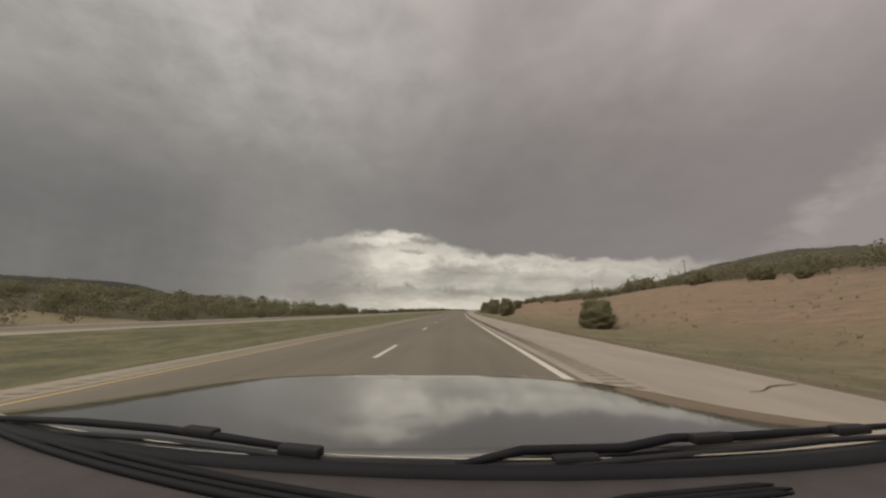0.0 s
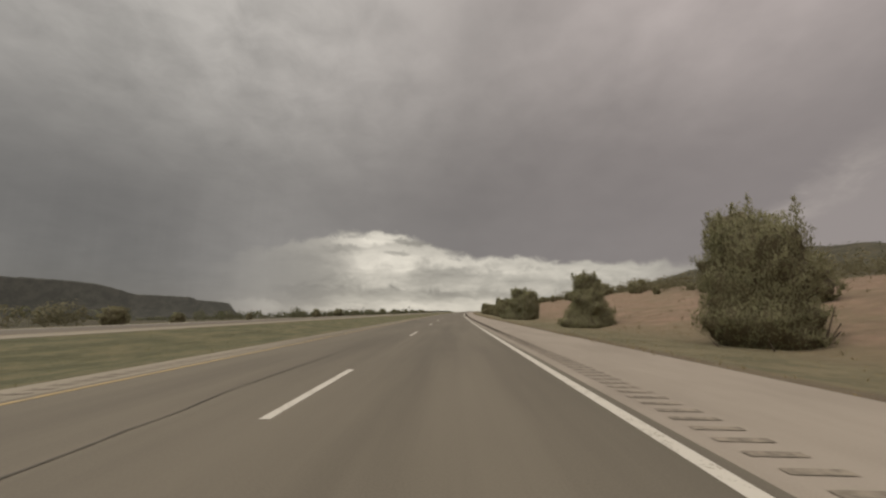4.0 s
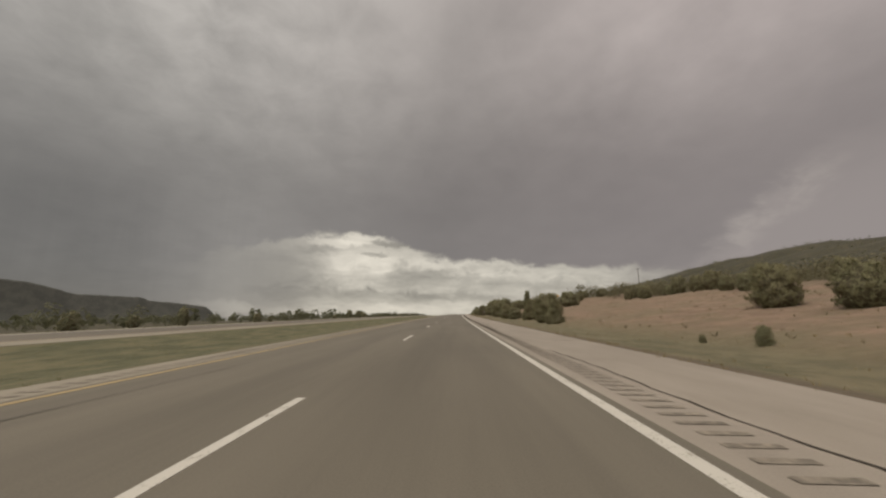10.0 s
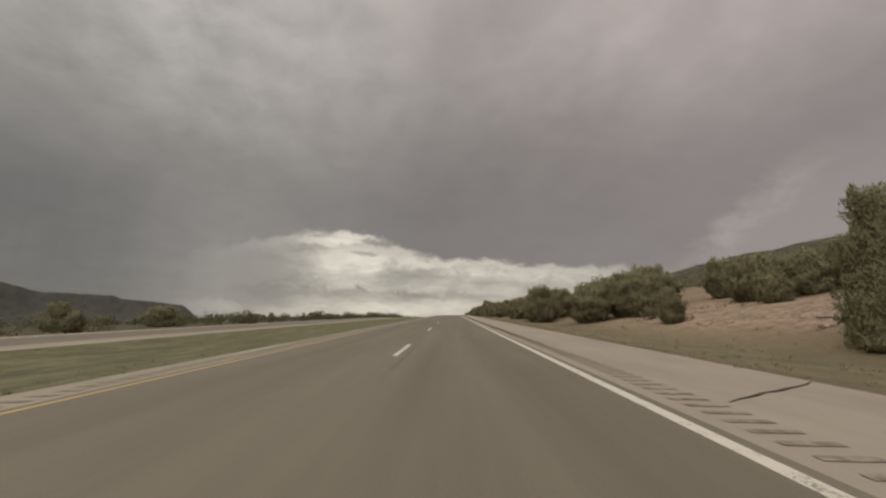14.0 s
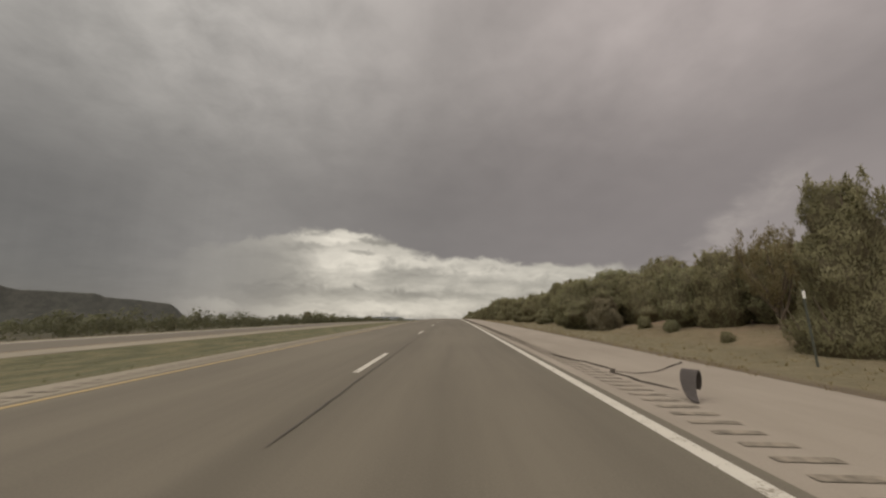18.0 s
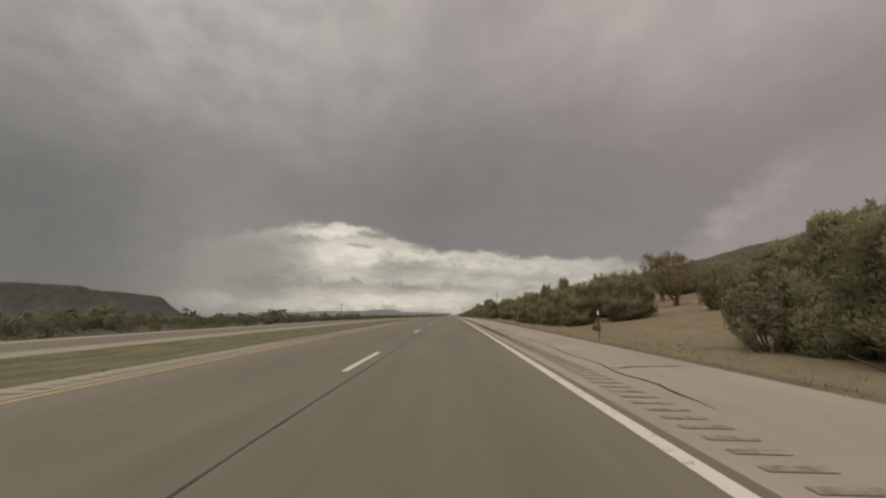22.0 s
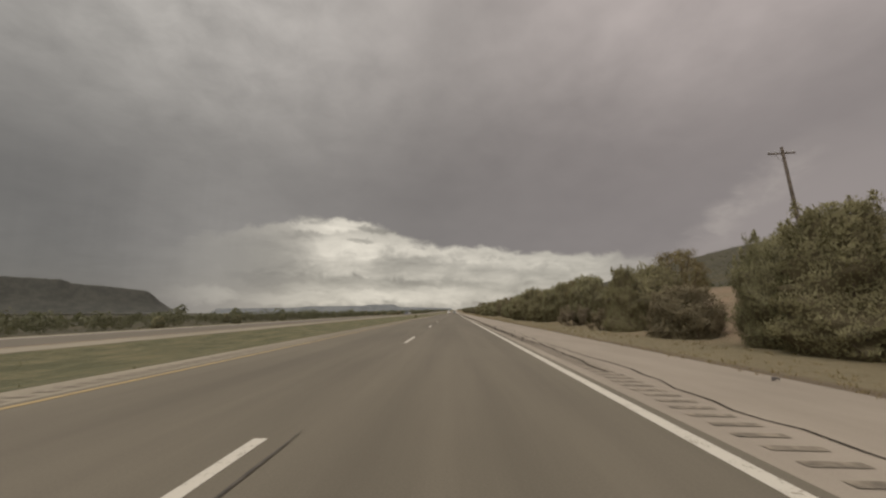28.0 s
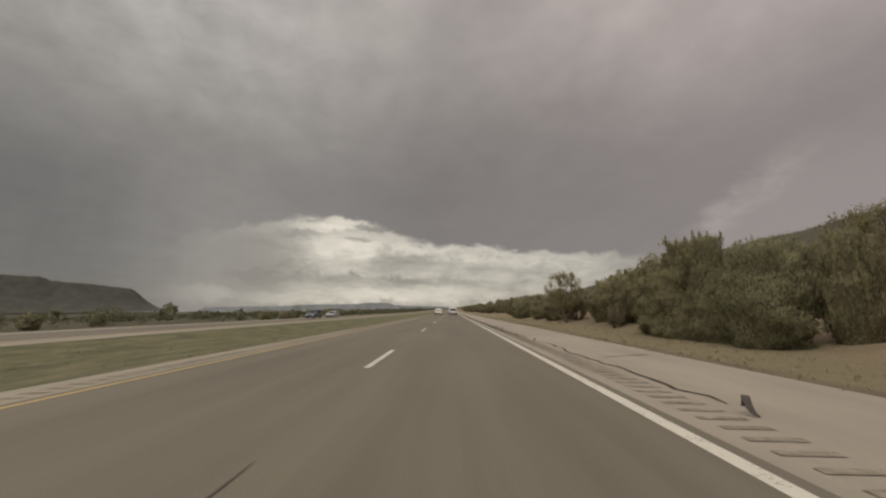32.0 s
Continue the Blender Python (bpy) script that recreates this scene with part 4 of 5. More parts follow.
L_J = "dense dark-green juniper on the dry roadside bank"
L_T = "tall many-spired olive-green juniper beside the shoulder"
L_P = "dark bushy pinyon standing back from the road"
KINDS = {
    "j": [make_tree("juniper", L_J, "juniper", 10 + i, 13000, 0.031, M_JUNIPER, limbs=4, spires=sp) for i, sp in enumerate((2, 6, 4, 9))],
    "t": [make_tree("juniper", L_T, "tall", 30 + i, 12000, 0.031, M_JUNIPER, limbs=5, spires=sp) for i, sp in enumerate((8, 12, 6))],
    "B": [make_tree("juniper", "large old juniper with a wide dense crown by the shoulder", "tall" if i else "juniper", 40 + i, 19000, 0.025, M_JUNIPER, limbs=7, spires=sp, rings=34, sides=40, stems=9) for i, sp in enumerate((8, 14))],
    "J": [make_tree("pinyon_pine", L_P, "juniper", 20 + i, 4500, 0.046, M_JUNIPER, limbs=2, spires=sp, rings=20, sides=24) for i, sp in enumerate((0, 3, 5))],
    "o": [make_tree("oak_tree", "open round-crowned oak on the upper bank", "round", 50 + i, 6000, 0.018, M_OAK, limbs=8) for i in range(2)],
    "b": [make_bare("bare_bush", "leafless grey-brown bush with thin stems", 60, M_BARE, leaf=0.02), make_tree("brushy_bush", "grey-green brushy thicket by the shoulder", "shrub", 63, 13000, 0.046, M_SAGE, 0.6, 6, category="bush", stems=6), make_bare("sage_bush", "grey-green brushy bush among the junipers", 61, M_SAGE, leaf=0.024)],
    "s": [make_tree("shrub", "small olive shrub on the red bank", "shrub", 70, 2400, 0.075, M_JUNIPER, 0.5, 3, category="bush", rings=16, sides=18)],
    "p": [make_pine(80)],
    "f": [make_tree("pinyon_pine", L_P, "juniper", 90 + i, 1500, 0.075, M_JUNIPER, limbs=1, spires=i, rings=16, sides=18) for i in range(3)],
}
USED = set()
pick = random.Random(5)


def plant(s, lat, h, w, kind):
    """Sets one tree of the kind, h high and w wide, on the ground."""
    kind = "J" if kind in "jt" and (lat > 18 or lat > 14.9 and h <= 5.5) else kind
    kind = "B" if kind in "jt" and h > 5.2 and lat < 14.4 else kind
    kind = "f" if kind == "J" and (lat > 25 or s > 1165 or lat < 0) else kind
    if kind in "jtJB" and w > 1.25 * h:
        # a broad clump is two trees that have grown together
        plant(s - 0.2 * w, lat + 0.3, h * 0.88, w * 0.66, kind)
        return plant(s + 0.2 * w, lat - 0.2, h, w * 0.7, kind)
    w = w * 1.14 if kind in "jtJB" and s > 500 else w
    choice = KINDS[kind][pick.randrange(len(KINDS[kind]))]
    m = Matrix.Translation(ground_spot(s, lat, 0.05 + 0.055 * h)) @ Matrix.Rotation(pick.uniform(0, 6.28), 4, "Z") @ Matrix.Diagonal((w, w, h, 1))
    if choice.name not in USED:
        USED.add(choice.name)
        choice.matrix_basis = m
        return choice
    return copy_thing(choice, m @ Matrix.Diagonal((1 / choice.scale.x, 1 / choice.scale.y, 1 / choice.scale.z, 1)))


for row in TREES_A + TREES_B + TREES_C + TREES_D + TREES_E + TREES_F + TREES_G + TREES_H:
    plant(*row)


def fill(s_from, s_to, pace, lat_from, lat_to, h_from, h_to, kinds):
    s = s_from
    while s < s_to:
        h = pick.uniform(h_from, h_to)
        plant(s, pick.uniform(lat_from, lat_to), h, h * pick.uniform(0.75, 1.05), pick.choice(kinds))
        s += pace * pick.uniform(0.6, 1.4)


for row in ((731, 13.6, 6.4, 4.2, "t"), (735, 16.0, 6.8, 4.4, "j"), (727, 15.2, 6.0, 4.6, "j"), (742, 20.0, 6.0, 4.5, "j")):
    plant(*row)
for row in ((1131, 15.5, 4.6, 4.2, "j"), (1136.5, 16.5, 4.8, 4.4, "j"), (1127, 17.5, 4.6, 4.0, "J"), (1149, 14.6, 4.6, 4.0, "j"), (1156, 14.2, 4.2, 3.8, "j")):
    plant(*row)
for row in ((646, 13.5, 0.8, 1.0, "s"), (650, 14.0, 1.0, 1.2, "s"), (641, 13.0, 0.6, 0.7, "s")):
    plant(*row)
for row in ((520, 27, 4.6, 4.4, "j"), (527, 30, 4.8, 4.6, "j"), (512, 33, 4.4, 4.2, "J"), (517.5, 29.5, 4.2, 4.4, "J"), (517, 32.5, 4.6, 4.4, "J"), (523.5, 31.5, 4.4, 4.2, "J"), (516, 25.5, 2.6, 2.6, "j")):
    plant(*row)
for row in ((797, 34, 4.2, 4.2, "f"), (805, 37, 4.6, 4.6, "f"), (811.5, 39, 4.2, 4.0, "f"), (818, 40, 4.8, 4.6, "f"), (825, 42, 4.6, 4.4, "f")):
    plant(*row)
plant(186, -47, 3.2, 3.6, "f")
plant(197, -47, 2.2, 2.6, "f")
tagged(plant(1084.5, -13.8, 0.9, 1.5, "s"), "low dry shrub in the grassy median")
fill(535, 742, 6.2, 16.5, 24, 4.4, 5.8, "JJJo")
fill(764, 828, 6.2, 16.5, 24, 4.4, 5.8, "JJJo")         # second row of the thicket, open at a red cutting
fill(850, 1140, 6.2, 16.5, 24, 4.4, 5.8, "JJJo")
fill(905, 948, 5.0, 12.6, 15, 4.5, 6.0, "jjt")
fill(655, 735, 6.0, 13.6, 16.5, 3.6, 5.0, "jjj")
fill(1045, 1095, 6.0, 13.6, 16.5, 3.1, 4.1, "jjj")
fill(540, 575, 6.0, 13, 16, 3.5, 5.0, "jjb")
fill(1145, 1560, 8.0, 13, 19, 4.0, 5.5, "JJb")          # on ahead
fill(10, 240, 5.0, 48, 64, 2.0, 3.4, "J")
fill(240, 520, 4.6, 44, 62, 2.6, 4.4, "J")             # along the top of the bank
fill(560, 1100, 16.0, 30, 55, 4.0, 5.6, "JJo")
fill(225, 1350, 21.0, -66, -44, 1.9, 3.4, "J")       # beyond the opposite carriageway
for row in ((307, -60, 4.4, 6.0, "J"), (337, -62, 4.0, 6.6, "J"), (371, -64, 4.4, 5.6, "J"), (388, -60, 5.0, 6.6, "J"), (424, -60, 4.4, 2.4, "J"), (539, -60, 4.8, 4.2, "J"), (558, -60, 4.6, 6.4, "J"),
            (792, -70, 6.0, 5.6, "J"), (809, -71, 5.6, 6.6, "J"), (826, -70, 4.6, 5.0, "J"), (875, -60, 5.0, 6.4, "J"), (1173, -40, 2.6, 3.0, "J"), (1185, -41, 2.6, 4.2, "J"), (1216, -41, 3.6, 4.4, "J")):
    plant(*row)


def far_woods(name, label, count, s_range, lat_range, size, seed, keep, per=17, spray=(0.16, 0.3), mat=M_FARTREE):
    rng = np.random.RandomState(seed)
    s = rng.uniform(*s_range, count)
    lat = lat_range[0] + (lat_range[1] - lat_range[0]) * rng.uniform(0, 1, count) ** 1.5
    ok = rng.uniform(0, 1, count) < keep(s, lat)
    s, lat = s[ok], lat[ok]
    x, y, z = at(s, lat, ground_z(s, lat))
    h = rng.uniform(*size, len(s)) * (0.85 + 0.3 * fbm(s / 9.0, lat / 12.0, seed))
    n = len(s)
    d = rng.normal(size=(n, per, 3))
    d /= np.linalg.norm(d, axis=2)[..., None]
    c = np.stack([x, y, z + 0.45 * h], -1)[:, None, :] + d * (h[:, None, None] * np.array([0.5, 0.5, 0.5])) * rng.uniform(0.5, 1, (n, per, 1))
    k = (h[:, None, None] * rng.uniform(*spray, (n, per, 1)))
    t1 = np.cross(d, rng.normal(size=d.shape))
    t1 /= np.linalg.norm(t1, axis=2)[..., None]
    t2 = np.cross(d, t1) + np.array([0, 0, 0.3])
    v = np.stack([c - t1 * k, c + t1 * k, c + t2 * k * 1.1], 2).reshape(-1, 3)
    f = np.arange(len(v)).reshape(-1, 3)
    geo = np.cross(v[1::3] - v[0::3], v[2::3] - v[0::3])
    swap = (geo * d.reshape(-1, 3)).sum(1) < 0
    f[swap] = f[swap][:, ::-1]
    w = np.repeat((d + rng.normal(0, 0.25, d.shape) + np.array([0, 0, 0.25])).reshape(-1, 3), 3, 0)
    tagged(new(name, raise_fast(name, v, f, mat, w)), label, "woods", kind="stuff")


far_woods("hill_woods", "scattered dark junipers on the far hillside", 8500, (-100, 3300), (165, 1150), (2.6, 5.0), 3, lambda s, lat: 0.35 + 0.65 * step(lat, 90, 260))
far_woods("valley_woods", "dark scattered junipers in the valley", 7000, (0, 3600), (-62, -1500), (3, 5.5), 4, lambda s, lat: 0.25 + 0.75 * step(s, 200, 700))
far_woods("plain_woods", "far belt of dark trees on the plain ahead", 2600, (1450, 4600), (60, -900), (4, 8), 6, lambda s, lat: np.where(np.abs(lat + 14) < 36, 0.0, 1.0))

far_woods("roadside_woods", "dense junipers beyond the opposite carriageway", 590, (-8, 183), (-47, -150), (3.4, 5.6), 8, lambda s, lat: np.where(((s - 51) / 8) ** 2 + ((lat + 58) / 16) ** 2 < 1, 0.0, 0.6 + 0.4 * step(s, 5, 40)), 220, (0.036, 0.066), M_SLOPETREE)
far_woods("crest_woods", "belt of dark junipers behind the crest of the bank", 2000, (-20, 800), (53, 150), (3.2, 6.0), 11, lambda s, lat: 0.85 + 0 * s, 90, (0.045, 0.08), M_SLOPETREE)
far_woods("roadside_scrub", "low trees lining the opposite carriageway", 2500, (205, 1500), (-41, -125), (2.0, 4.3), 9, lambda s, lat: (0.4 + 0.6 * step(s, 480, 650)) * (1 - 0.85 * step(s, 1085, 1130) * step(s, 1330, 1280)), 120, (0.045, 0.08))

# ---- distant mesas ----


def mesa_material(name, low, high):
    m, nt, b = material(name, 1.0)
    p = node(nt, "ShaderNodeNewGeometry").outputs["Position"]
    g = num(nt, "ADD", num(nt, "MULTIPLY", grain(nt, p, 0.012, 6, 0.6), 0.6), num(nt, "MULTIPLY", grain(nt, p, 0.08, 4, 0.7), 0.4))
    set_color(nt, b, mix(nt, band(nt, g, 0.4, 0.6), low, high))
    return m


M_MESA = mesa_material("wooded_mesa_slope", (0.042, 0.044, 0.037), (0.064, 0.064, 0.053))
# distance haze is painted into this pale bluish base colour
M_MESA_HAZE = mesa_material("far_mesa_painted_haze", (0.111, 0.12, 0.124), (0.148, 0.157, 0.159))


def mesa(name, label, mat, middle, bearing, length, depth, height, seed, taper_far):
    """A flat-topped ridge with a cliff band and talus foot; along +x before it is turned."""
    nx, prof = 112, [(-1.0, 0.0), (-0.62, 0.22), (-0.38, 0.52), (-0.30, 0.62), (-0.26, 0.95), (-0.2, 1.0), (0.2, 1.0), (0.26, 0.95), (0.38, 0.5), (1.0, 0.0)]
    xs = np.linspace(0, length, nx)
    r = np.random.RandomState(seed)
    wave = fbm(xs / 260, xs * 0, seed)
    top = np.interp(xs / length, *taper_far) * height
    vv = []
    for i, x in enumerate(xs):
        for q, h in prof:
            vv.append((x + 0.1 * depth * q * wave[i], q * depth * (1 + 0.18 * wave[i]) , h * top[i] * (1 + 0.006 * r.normal()) - 20 * (h == 0)))
    n = len(prof)
    ff = [(i * n + j, i * n + j + 1, (i + 1) * n + j + 1, (i + 1) * n + j) for i in range(nx - 1) for j in range(n - 1)]
    ob = new(name, mesh_from(name, vv, ff, mat))
    ob.matrix_basis = Matrix.Translation(middle) @ Matrix.Rotation(bearing, 4, "Z")
    return tagged(ob, label, "mesa", kind="structure")


def from_view(t, x, y, dist):
    """A place at a distance along the road's direction at that time, by its view angles."""
    s = float(np.interp(t, FINE, RUN))
    h = heading(s)
    dx = (x - 800) / F * dist
    e = spot(s, 0, EYE)
    return Vector((e.x + dist * math.sin(h) + dx * math.cos(h), e.y + dist * math.cos(h) - dx * math.sin(h), y))


A = from_view(16, 352, -12, 4700)
B = A + (from_view(16, -380, -12, 2650) - A) * 1.25
turn = math.atan2(B.y - A.y, B.x - A.x)
mesa("mesa_left", "long dark wooded mesa stepping down to the plain", M_MESA, A, turn, (B - A).length, 450, 384, 7,
     (np.array([0, 0.03, 0.06, 0.085, 0.11, 0.22, 0.34, 0.365, 0.59, 0.64, 0.71, 0.8, 1]) / 1.25, [0.02, 0.13, 0.3, 0.48, 0.6, 0.69, 0.74, 0.84, 0.86, 0.98, 1.12, 1.19, 1.22]))
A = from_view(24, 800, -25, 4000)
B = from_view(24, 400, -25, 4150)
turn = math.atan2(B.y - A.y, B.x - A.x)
mesa("mesa_far", "flat-topped mesa on the horizon, haze painted into its pale colour", M_MESA_HAZE, A, turn, (B - A).length, 150, 84, 9,
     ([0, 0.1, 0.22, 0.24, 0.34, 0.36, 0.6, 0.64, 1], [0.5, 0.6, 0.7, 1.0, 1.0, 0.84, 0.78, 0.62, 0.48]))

# ---- posts, signs and poles ----


def delineator(s, lat, h=1.45, mark=None, label="thin steel roadside post with a white reflector"):
    base = tagged(new("delineator_post"), label, "post", "roadside posts")
    bm = bmesh.new()
    box(bm, 0, 0, h / 2 - 0.1, 0.046, 0.012, h + 0.2)
    box(bm, 0.02, 0.012, h / 2 - 0.1, 0.01, 0.022, h + 0.2)
    box(bm, -0.02, 0.012, h / 2 - 0.1, 0.01, 0.022, h + 0.2)
    part("post", bm, M_POST, base)
    bm = bmesh.new()
    box(bm, 0, -0.012, h - 0.12, 0.08, 0.008, 0.2, 0.003)
    part("reflector", bm, mark or M_MARK, base)
    base.matrix_basis = Matrix.Translation(ground_spot(s, lat)) @ Matrix.Rotation(-heading(s), 4, "Z")
    return base


for s, lat in ((124, 6.9), (449.0, 8.0), (586.6, 7.4), (776.5, 7.8), (1096, 7.0)):
    delineator(s, lat)
delineator(633.3, 9.4, 2.0)


def marker_post(s, lat):
    """A taller post in the median with a stack of small round marks."""
    base = tagged(new("marker_post"), "tall dark marker post with small pale plates in the median", "post", "roadside posts")
    bm = bmesh.new()
    box(bm, 0, 0, 0.85, 0.03, 0.016, 1.9, 0.003)
    part("post", bm, M_POST, base)
    for z in (1.72, 1.52, 1.32):
        bm = bmesh.new()
        box(bm, 0, -0.018, z, 0.07, 0.008, 0.10, 0.003)
        part("plate", bm, M_MARK, base)
    base.matrix_basis = Matrix.Translation(ground_spot(s, lat)) @ Matrix.Rotation(-heading(s), 4, "Z")


marker_post(252.8, -8.9)
marker_post(584, -8.9)


def diamond_sign(s, lat, tall=3.1, size=0.95, turned=-0.33, face=M_SIGNBACK, label="grey back of a diamond-shaped road sign on a post"):
    base = tagged(new("road_sign"), label, "road sign", "diamond signs")
    bm = bmesh.new()
    box(bm, 0, 0.03, tall / 2 - 0.2, 0.07, 0.05, tall + 0.4, 0.006)
    part("post", bm, M_STEEL, base)
    bm = bmesh.new()
    box(bm, 0, 0, 0, size, 0.012, size, 0.004)
    bmesh.ops.transform(bm, matrix=Matrix.Translation((0, -0.01, tall - 0.35)) @ Matrix.Rotation(radians(45), 4, "Y"), verts=bm.verts)
    part("panel", bm, face, base)
    for dz in (-0.35, 0.35):
        bm = bmesh.new()
        box(bm, 0, 0.01, tall - 0.35 + dz, 0.75, 0.02, 0.05)
        part("brace", bm, M_STEEL, base)
    base.matrix_basis = Matrix.Translation(ground_spot(s, lat)) @ Matrix.Rotation(-heading(s) + turned, 4, "Z")


diamond_sign(275, -19.6)
diamond_sign(277, -38.5, 3.7)
diamond_sign(480.2, 37.5, 3.5, 0.76, 0.1, plain("amber_sign_face", (0.62, 0.34, 0.05), 0.45, relief=0), "amber diamond-shaped warning sign high on the bank")


def utility_pole(s, lat, h=13.5, lean=0.0):
    base = tagged(new("utility_pole"), "dark wooden utility pole with a single crossarm", "utility pole", "poles of the power line")
    bm = bmesh.new()
    tube(bm, [(0, 0, -0.5), (0, 0, h * 0.5), (0, 0, h)], [0.17, 0.145, 0.11], 10)
    part("pole", bm, M_POLEWOOD, base)
    bm = bmesh.new()
    box(bm, 0, 0.12, h - 0.55, 2.5, 0.10, 0.13, 0.01)
    part("crossarm", bm, M_POLEWOOD, base)
    for x in (-1.1, -0.5, 0.5, 1.1):
        bm = bmesh.new()
        lathe(bm, [(0.03, 0), (0.05, 0.05), (0.035, 0.10), (0.055, 0.14), (0.02, 0.18)], 8, "z", (x, 0.12, h - 0.49))
        part("insulator", bm, M_STEEL, base)
    for sx in (-1, 1):
        bm = bmesh.new()
        tube(bm, [(0.08 * sx, 0.15, h - 1.25), (0.65 * sx, 0.15, h - 0.6)], [0.018, 0.018], 5)
        part("brace", bm, M_STEEL, base)
    base.matrix_basis = Matrix.Translation(ground_spot(s, lat)) @ Matrix.Rotation(-heading(s), 4, "Z") @ Matrix.Rotation(radians(lean), 4, "Y")


for s, lat in ((157, 97), (280, 96), (403, 95), (528, 91), (653, 92), (780, 92), (900, 92)):
    utility_pole(s, lat)
utility_pole(990, 30.7, 12.7, -3)
utility_pole(999, -76, 11.0)

# ---- stones on the eroded bank, and tyre shreds on the shoulder ----
M_STONE = plain("pale_pink_rock", (0.296, 0.229, 0.185), 0.95, vary=0.25, scale=3, relief=0.6)
stone_rng = random.Random(9)


def stone(s, lat, size):
    """An angular, half-buried block."""
    bm = bmesh.new()
    bmesh.ops.create_icosphere(bm, subdivisions=2, radius=1.0)
    for v in bm.verts:
        v.co *= 1 + 0.35 * noise.noise(v.co * 1.3 + Vector((s, lat, 0))) + 0.12 * noise.noise(v.co * 4 + Vector((lat, s, 0)))
        v.co.z = max(-0.5, min(0.55, v.co.z))
    me = bpy.data.meshes.new("rock")
    bm.to_mesh(me)
    bm.free()
    me.materials.append(M_STONE)
    ob = tagged(new("rock", me), "pale reddish rock half buried in the bank", "rock", "rocks on the bank")
    ob.matrix_basis = Matrix.Translation(ground_spot(s, lat, -0.1 * size)) @ Matrix.Rotation(stone_rng.uniform(0, 6.28), 4, "Z") @ Matrix.Diagonal((size * stone_rng.uniform(0.8, 1.5), size, size * 0.55, 1))


for k in range(26):
    stone(stone_rng.uniform(496, 522), stone_rng.uniform(16.5, 24), stone_rng.uniform(0.12, 0.38))
for k in range(22):
    stone(stone_rng.uniform(254, 270), stone_rng.uniform(15, 18.5), stone_rng.uniform(0.09, 0.24))
for k in range(14):
    stone(stone_rng.uniform(20, 480), stone_rng.uniform(15, 40), stone_rng.uniform(0.12, 0.28))


def tyre_shred(s, lat, size, turned, rise=0.22):
    """A curled strip of tread lying on the shoulder."""
    bm = bmesh.new()
    n = 14
    rings = []
    for i in range(n + 1):
        u = i / n
        c = Vector((size * (u - 0.5), 0.12 * size * math.sin(5 * u), 0.01 + rise * size * math.sin(2.6 * u) ** 2))
        w = 0.13 * size * (0.5 + math.sin(3.14 * u))
        rings.append([bm.verts.new(c + Vector((0, q * w, h))) for q, h in ((-1, 0), (1, 0.01), (1, 0.03), (-1, 0.02))])
    for r0, r1 in zip(rings, rings[1:]):
        for k in range(4):
            bm.faces.new((r0[k], r0[(k + 1) % 4], r1[(k + 1) % 4], r1[k]))
    bm.faces.new(rings[0])
    bm.faces.new(rings[-1])
    bmesh.ops.recalc_face_normals(bm, faces=bm.faces)
    me = bpy.data.meshes.new("tyre_shred")
    bm.to_mesh(me)
    bm.free()
    me.materials.append(M_TREAD)
    ob = tagged(new("tyre_shred", me), "curled dark shred of tyre lying on the shoulder", "tyre shred")
    ob.matrix_basis = Matrix.Translation(spot(s, lat, road_top(lat) - 0.005)) @ Matrix.Rotation(turned, 4, "Z")


M_TREAD = plain("torn_tyre_rubber", (0.05, 0.042, 0.038), 0.85)
tyre_shred(628.4, 2.98, 0.46, 0.9, 0.75)
tyre_shred(1102.8, 2.95, 0.24, 1.4, 0.7)
tyre_shred(965.4, 5.1, 0.14, 0.2)

# ---- vehicles ----
M_GLASS = plain("dark_vehicle_glass", (0.02, 0.022, 0.024), 0.08, vary=0.1, relief=0)
M_TYRE = plain("tyre_rubber", (0.025, 0.025, 0.025), 0.85)
M_RIM = plain("alloy_rim", (0.5, 0.5, 0.5), 0.3, 0.9, relief=0)
M_RED = plain("red_tail_lamp", (0.35, 0.02, 0.015), 0.25, relief=0)
M_LAMP = plain("clear_head_lamp", (0.6, 0.6, 0.58), 0.15, relief=0)
M_BLACKPLASTIC = plain("black_plastic", (0.016, 0.0155, 0.0165), 0.65, gloss=0.2)
M_PLATE = plain("number_plate", (0.6, 0.58, 0.5), 0.5, relief=0)
PAINTS = {"silver": plain("silver_paint", (0.45, 0.45, 0.46), 0.3, 0.6, 0.6, relief=0), "white": plain("white_paint", (0.72, 0.72, 0.70), 0.35, 0, 0.6, relief=0),
          "dark": plain("dark_blue_paint", (0.05, 0.06, 0.075), 0.3, 0.3, 0.6, relief=0)}


def prism(bm, side, half, taper=0.0, z_ref=0.9, z_top=1.7):
    """A side outline (y, z) given its width, drawn in towards the roof, with softened edges."""
    def w(z):
        return half - taper * max(0.0, (z - z_ref) / (z_top - z_ref))
    left = [bm.verts.new((-w(z), y, z)) for y, z in side]
    right = [bm.verts.new((w(z), y, z)) for y, z in side]
    n = len(side)
    for i in range(n):
        bm.faces.new((left[i], left[(i + 1) % n], right[(i + 1) % n], right[i]))
    bm.faces.new(list(reversed(left)))
    bm.faces.new(right)
    bmesh.ops.recalc_face_normals(bm, faces=bm.faces)
    bmesh.ops.bevel(bm, geom=[e for e in bm.edges], offset=0.035, segments=2, affect="EDGES", profile=0.6)


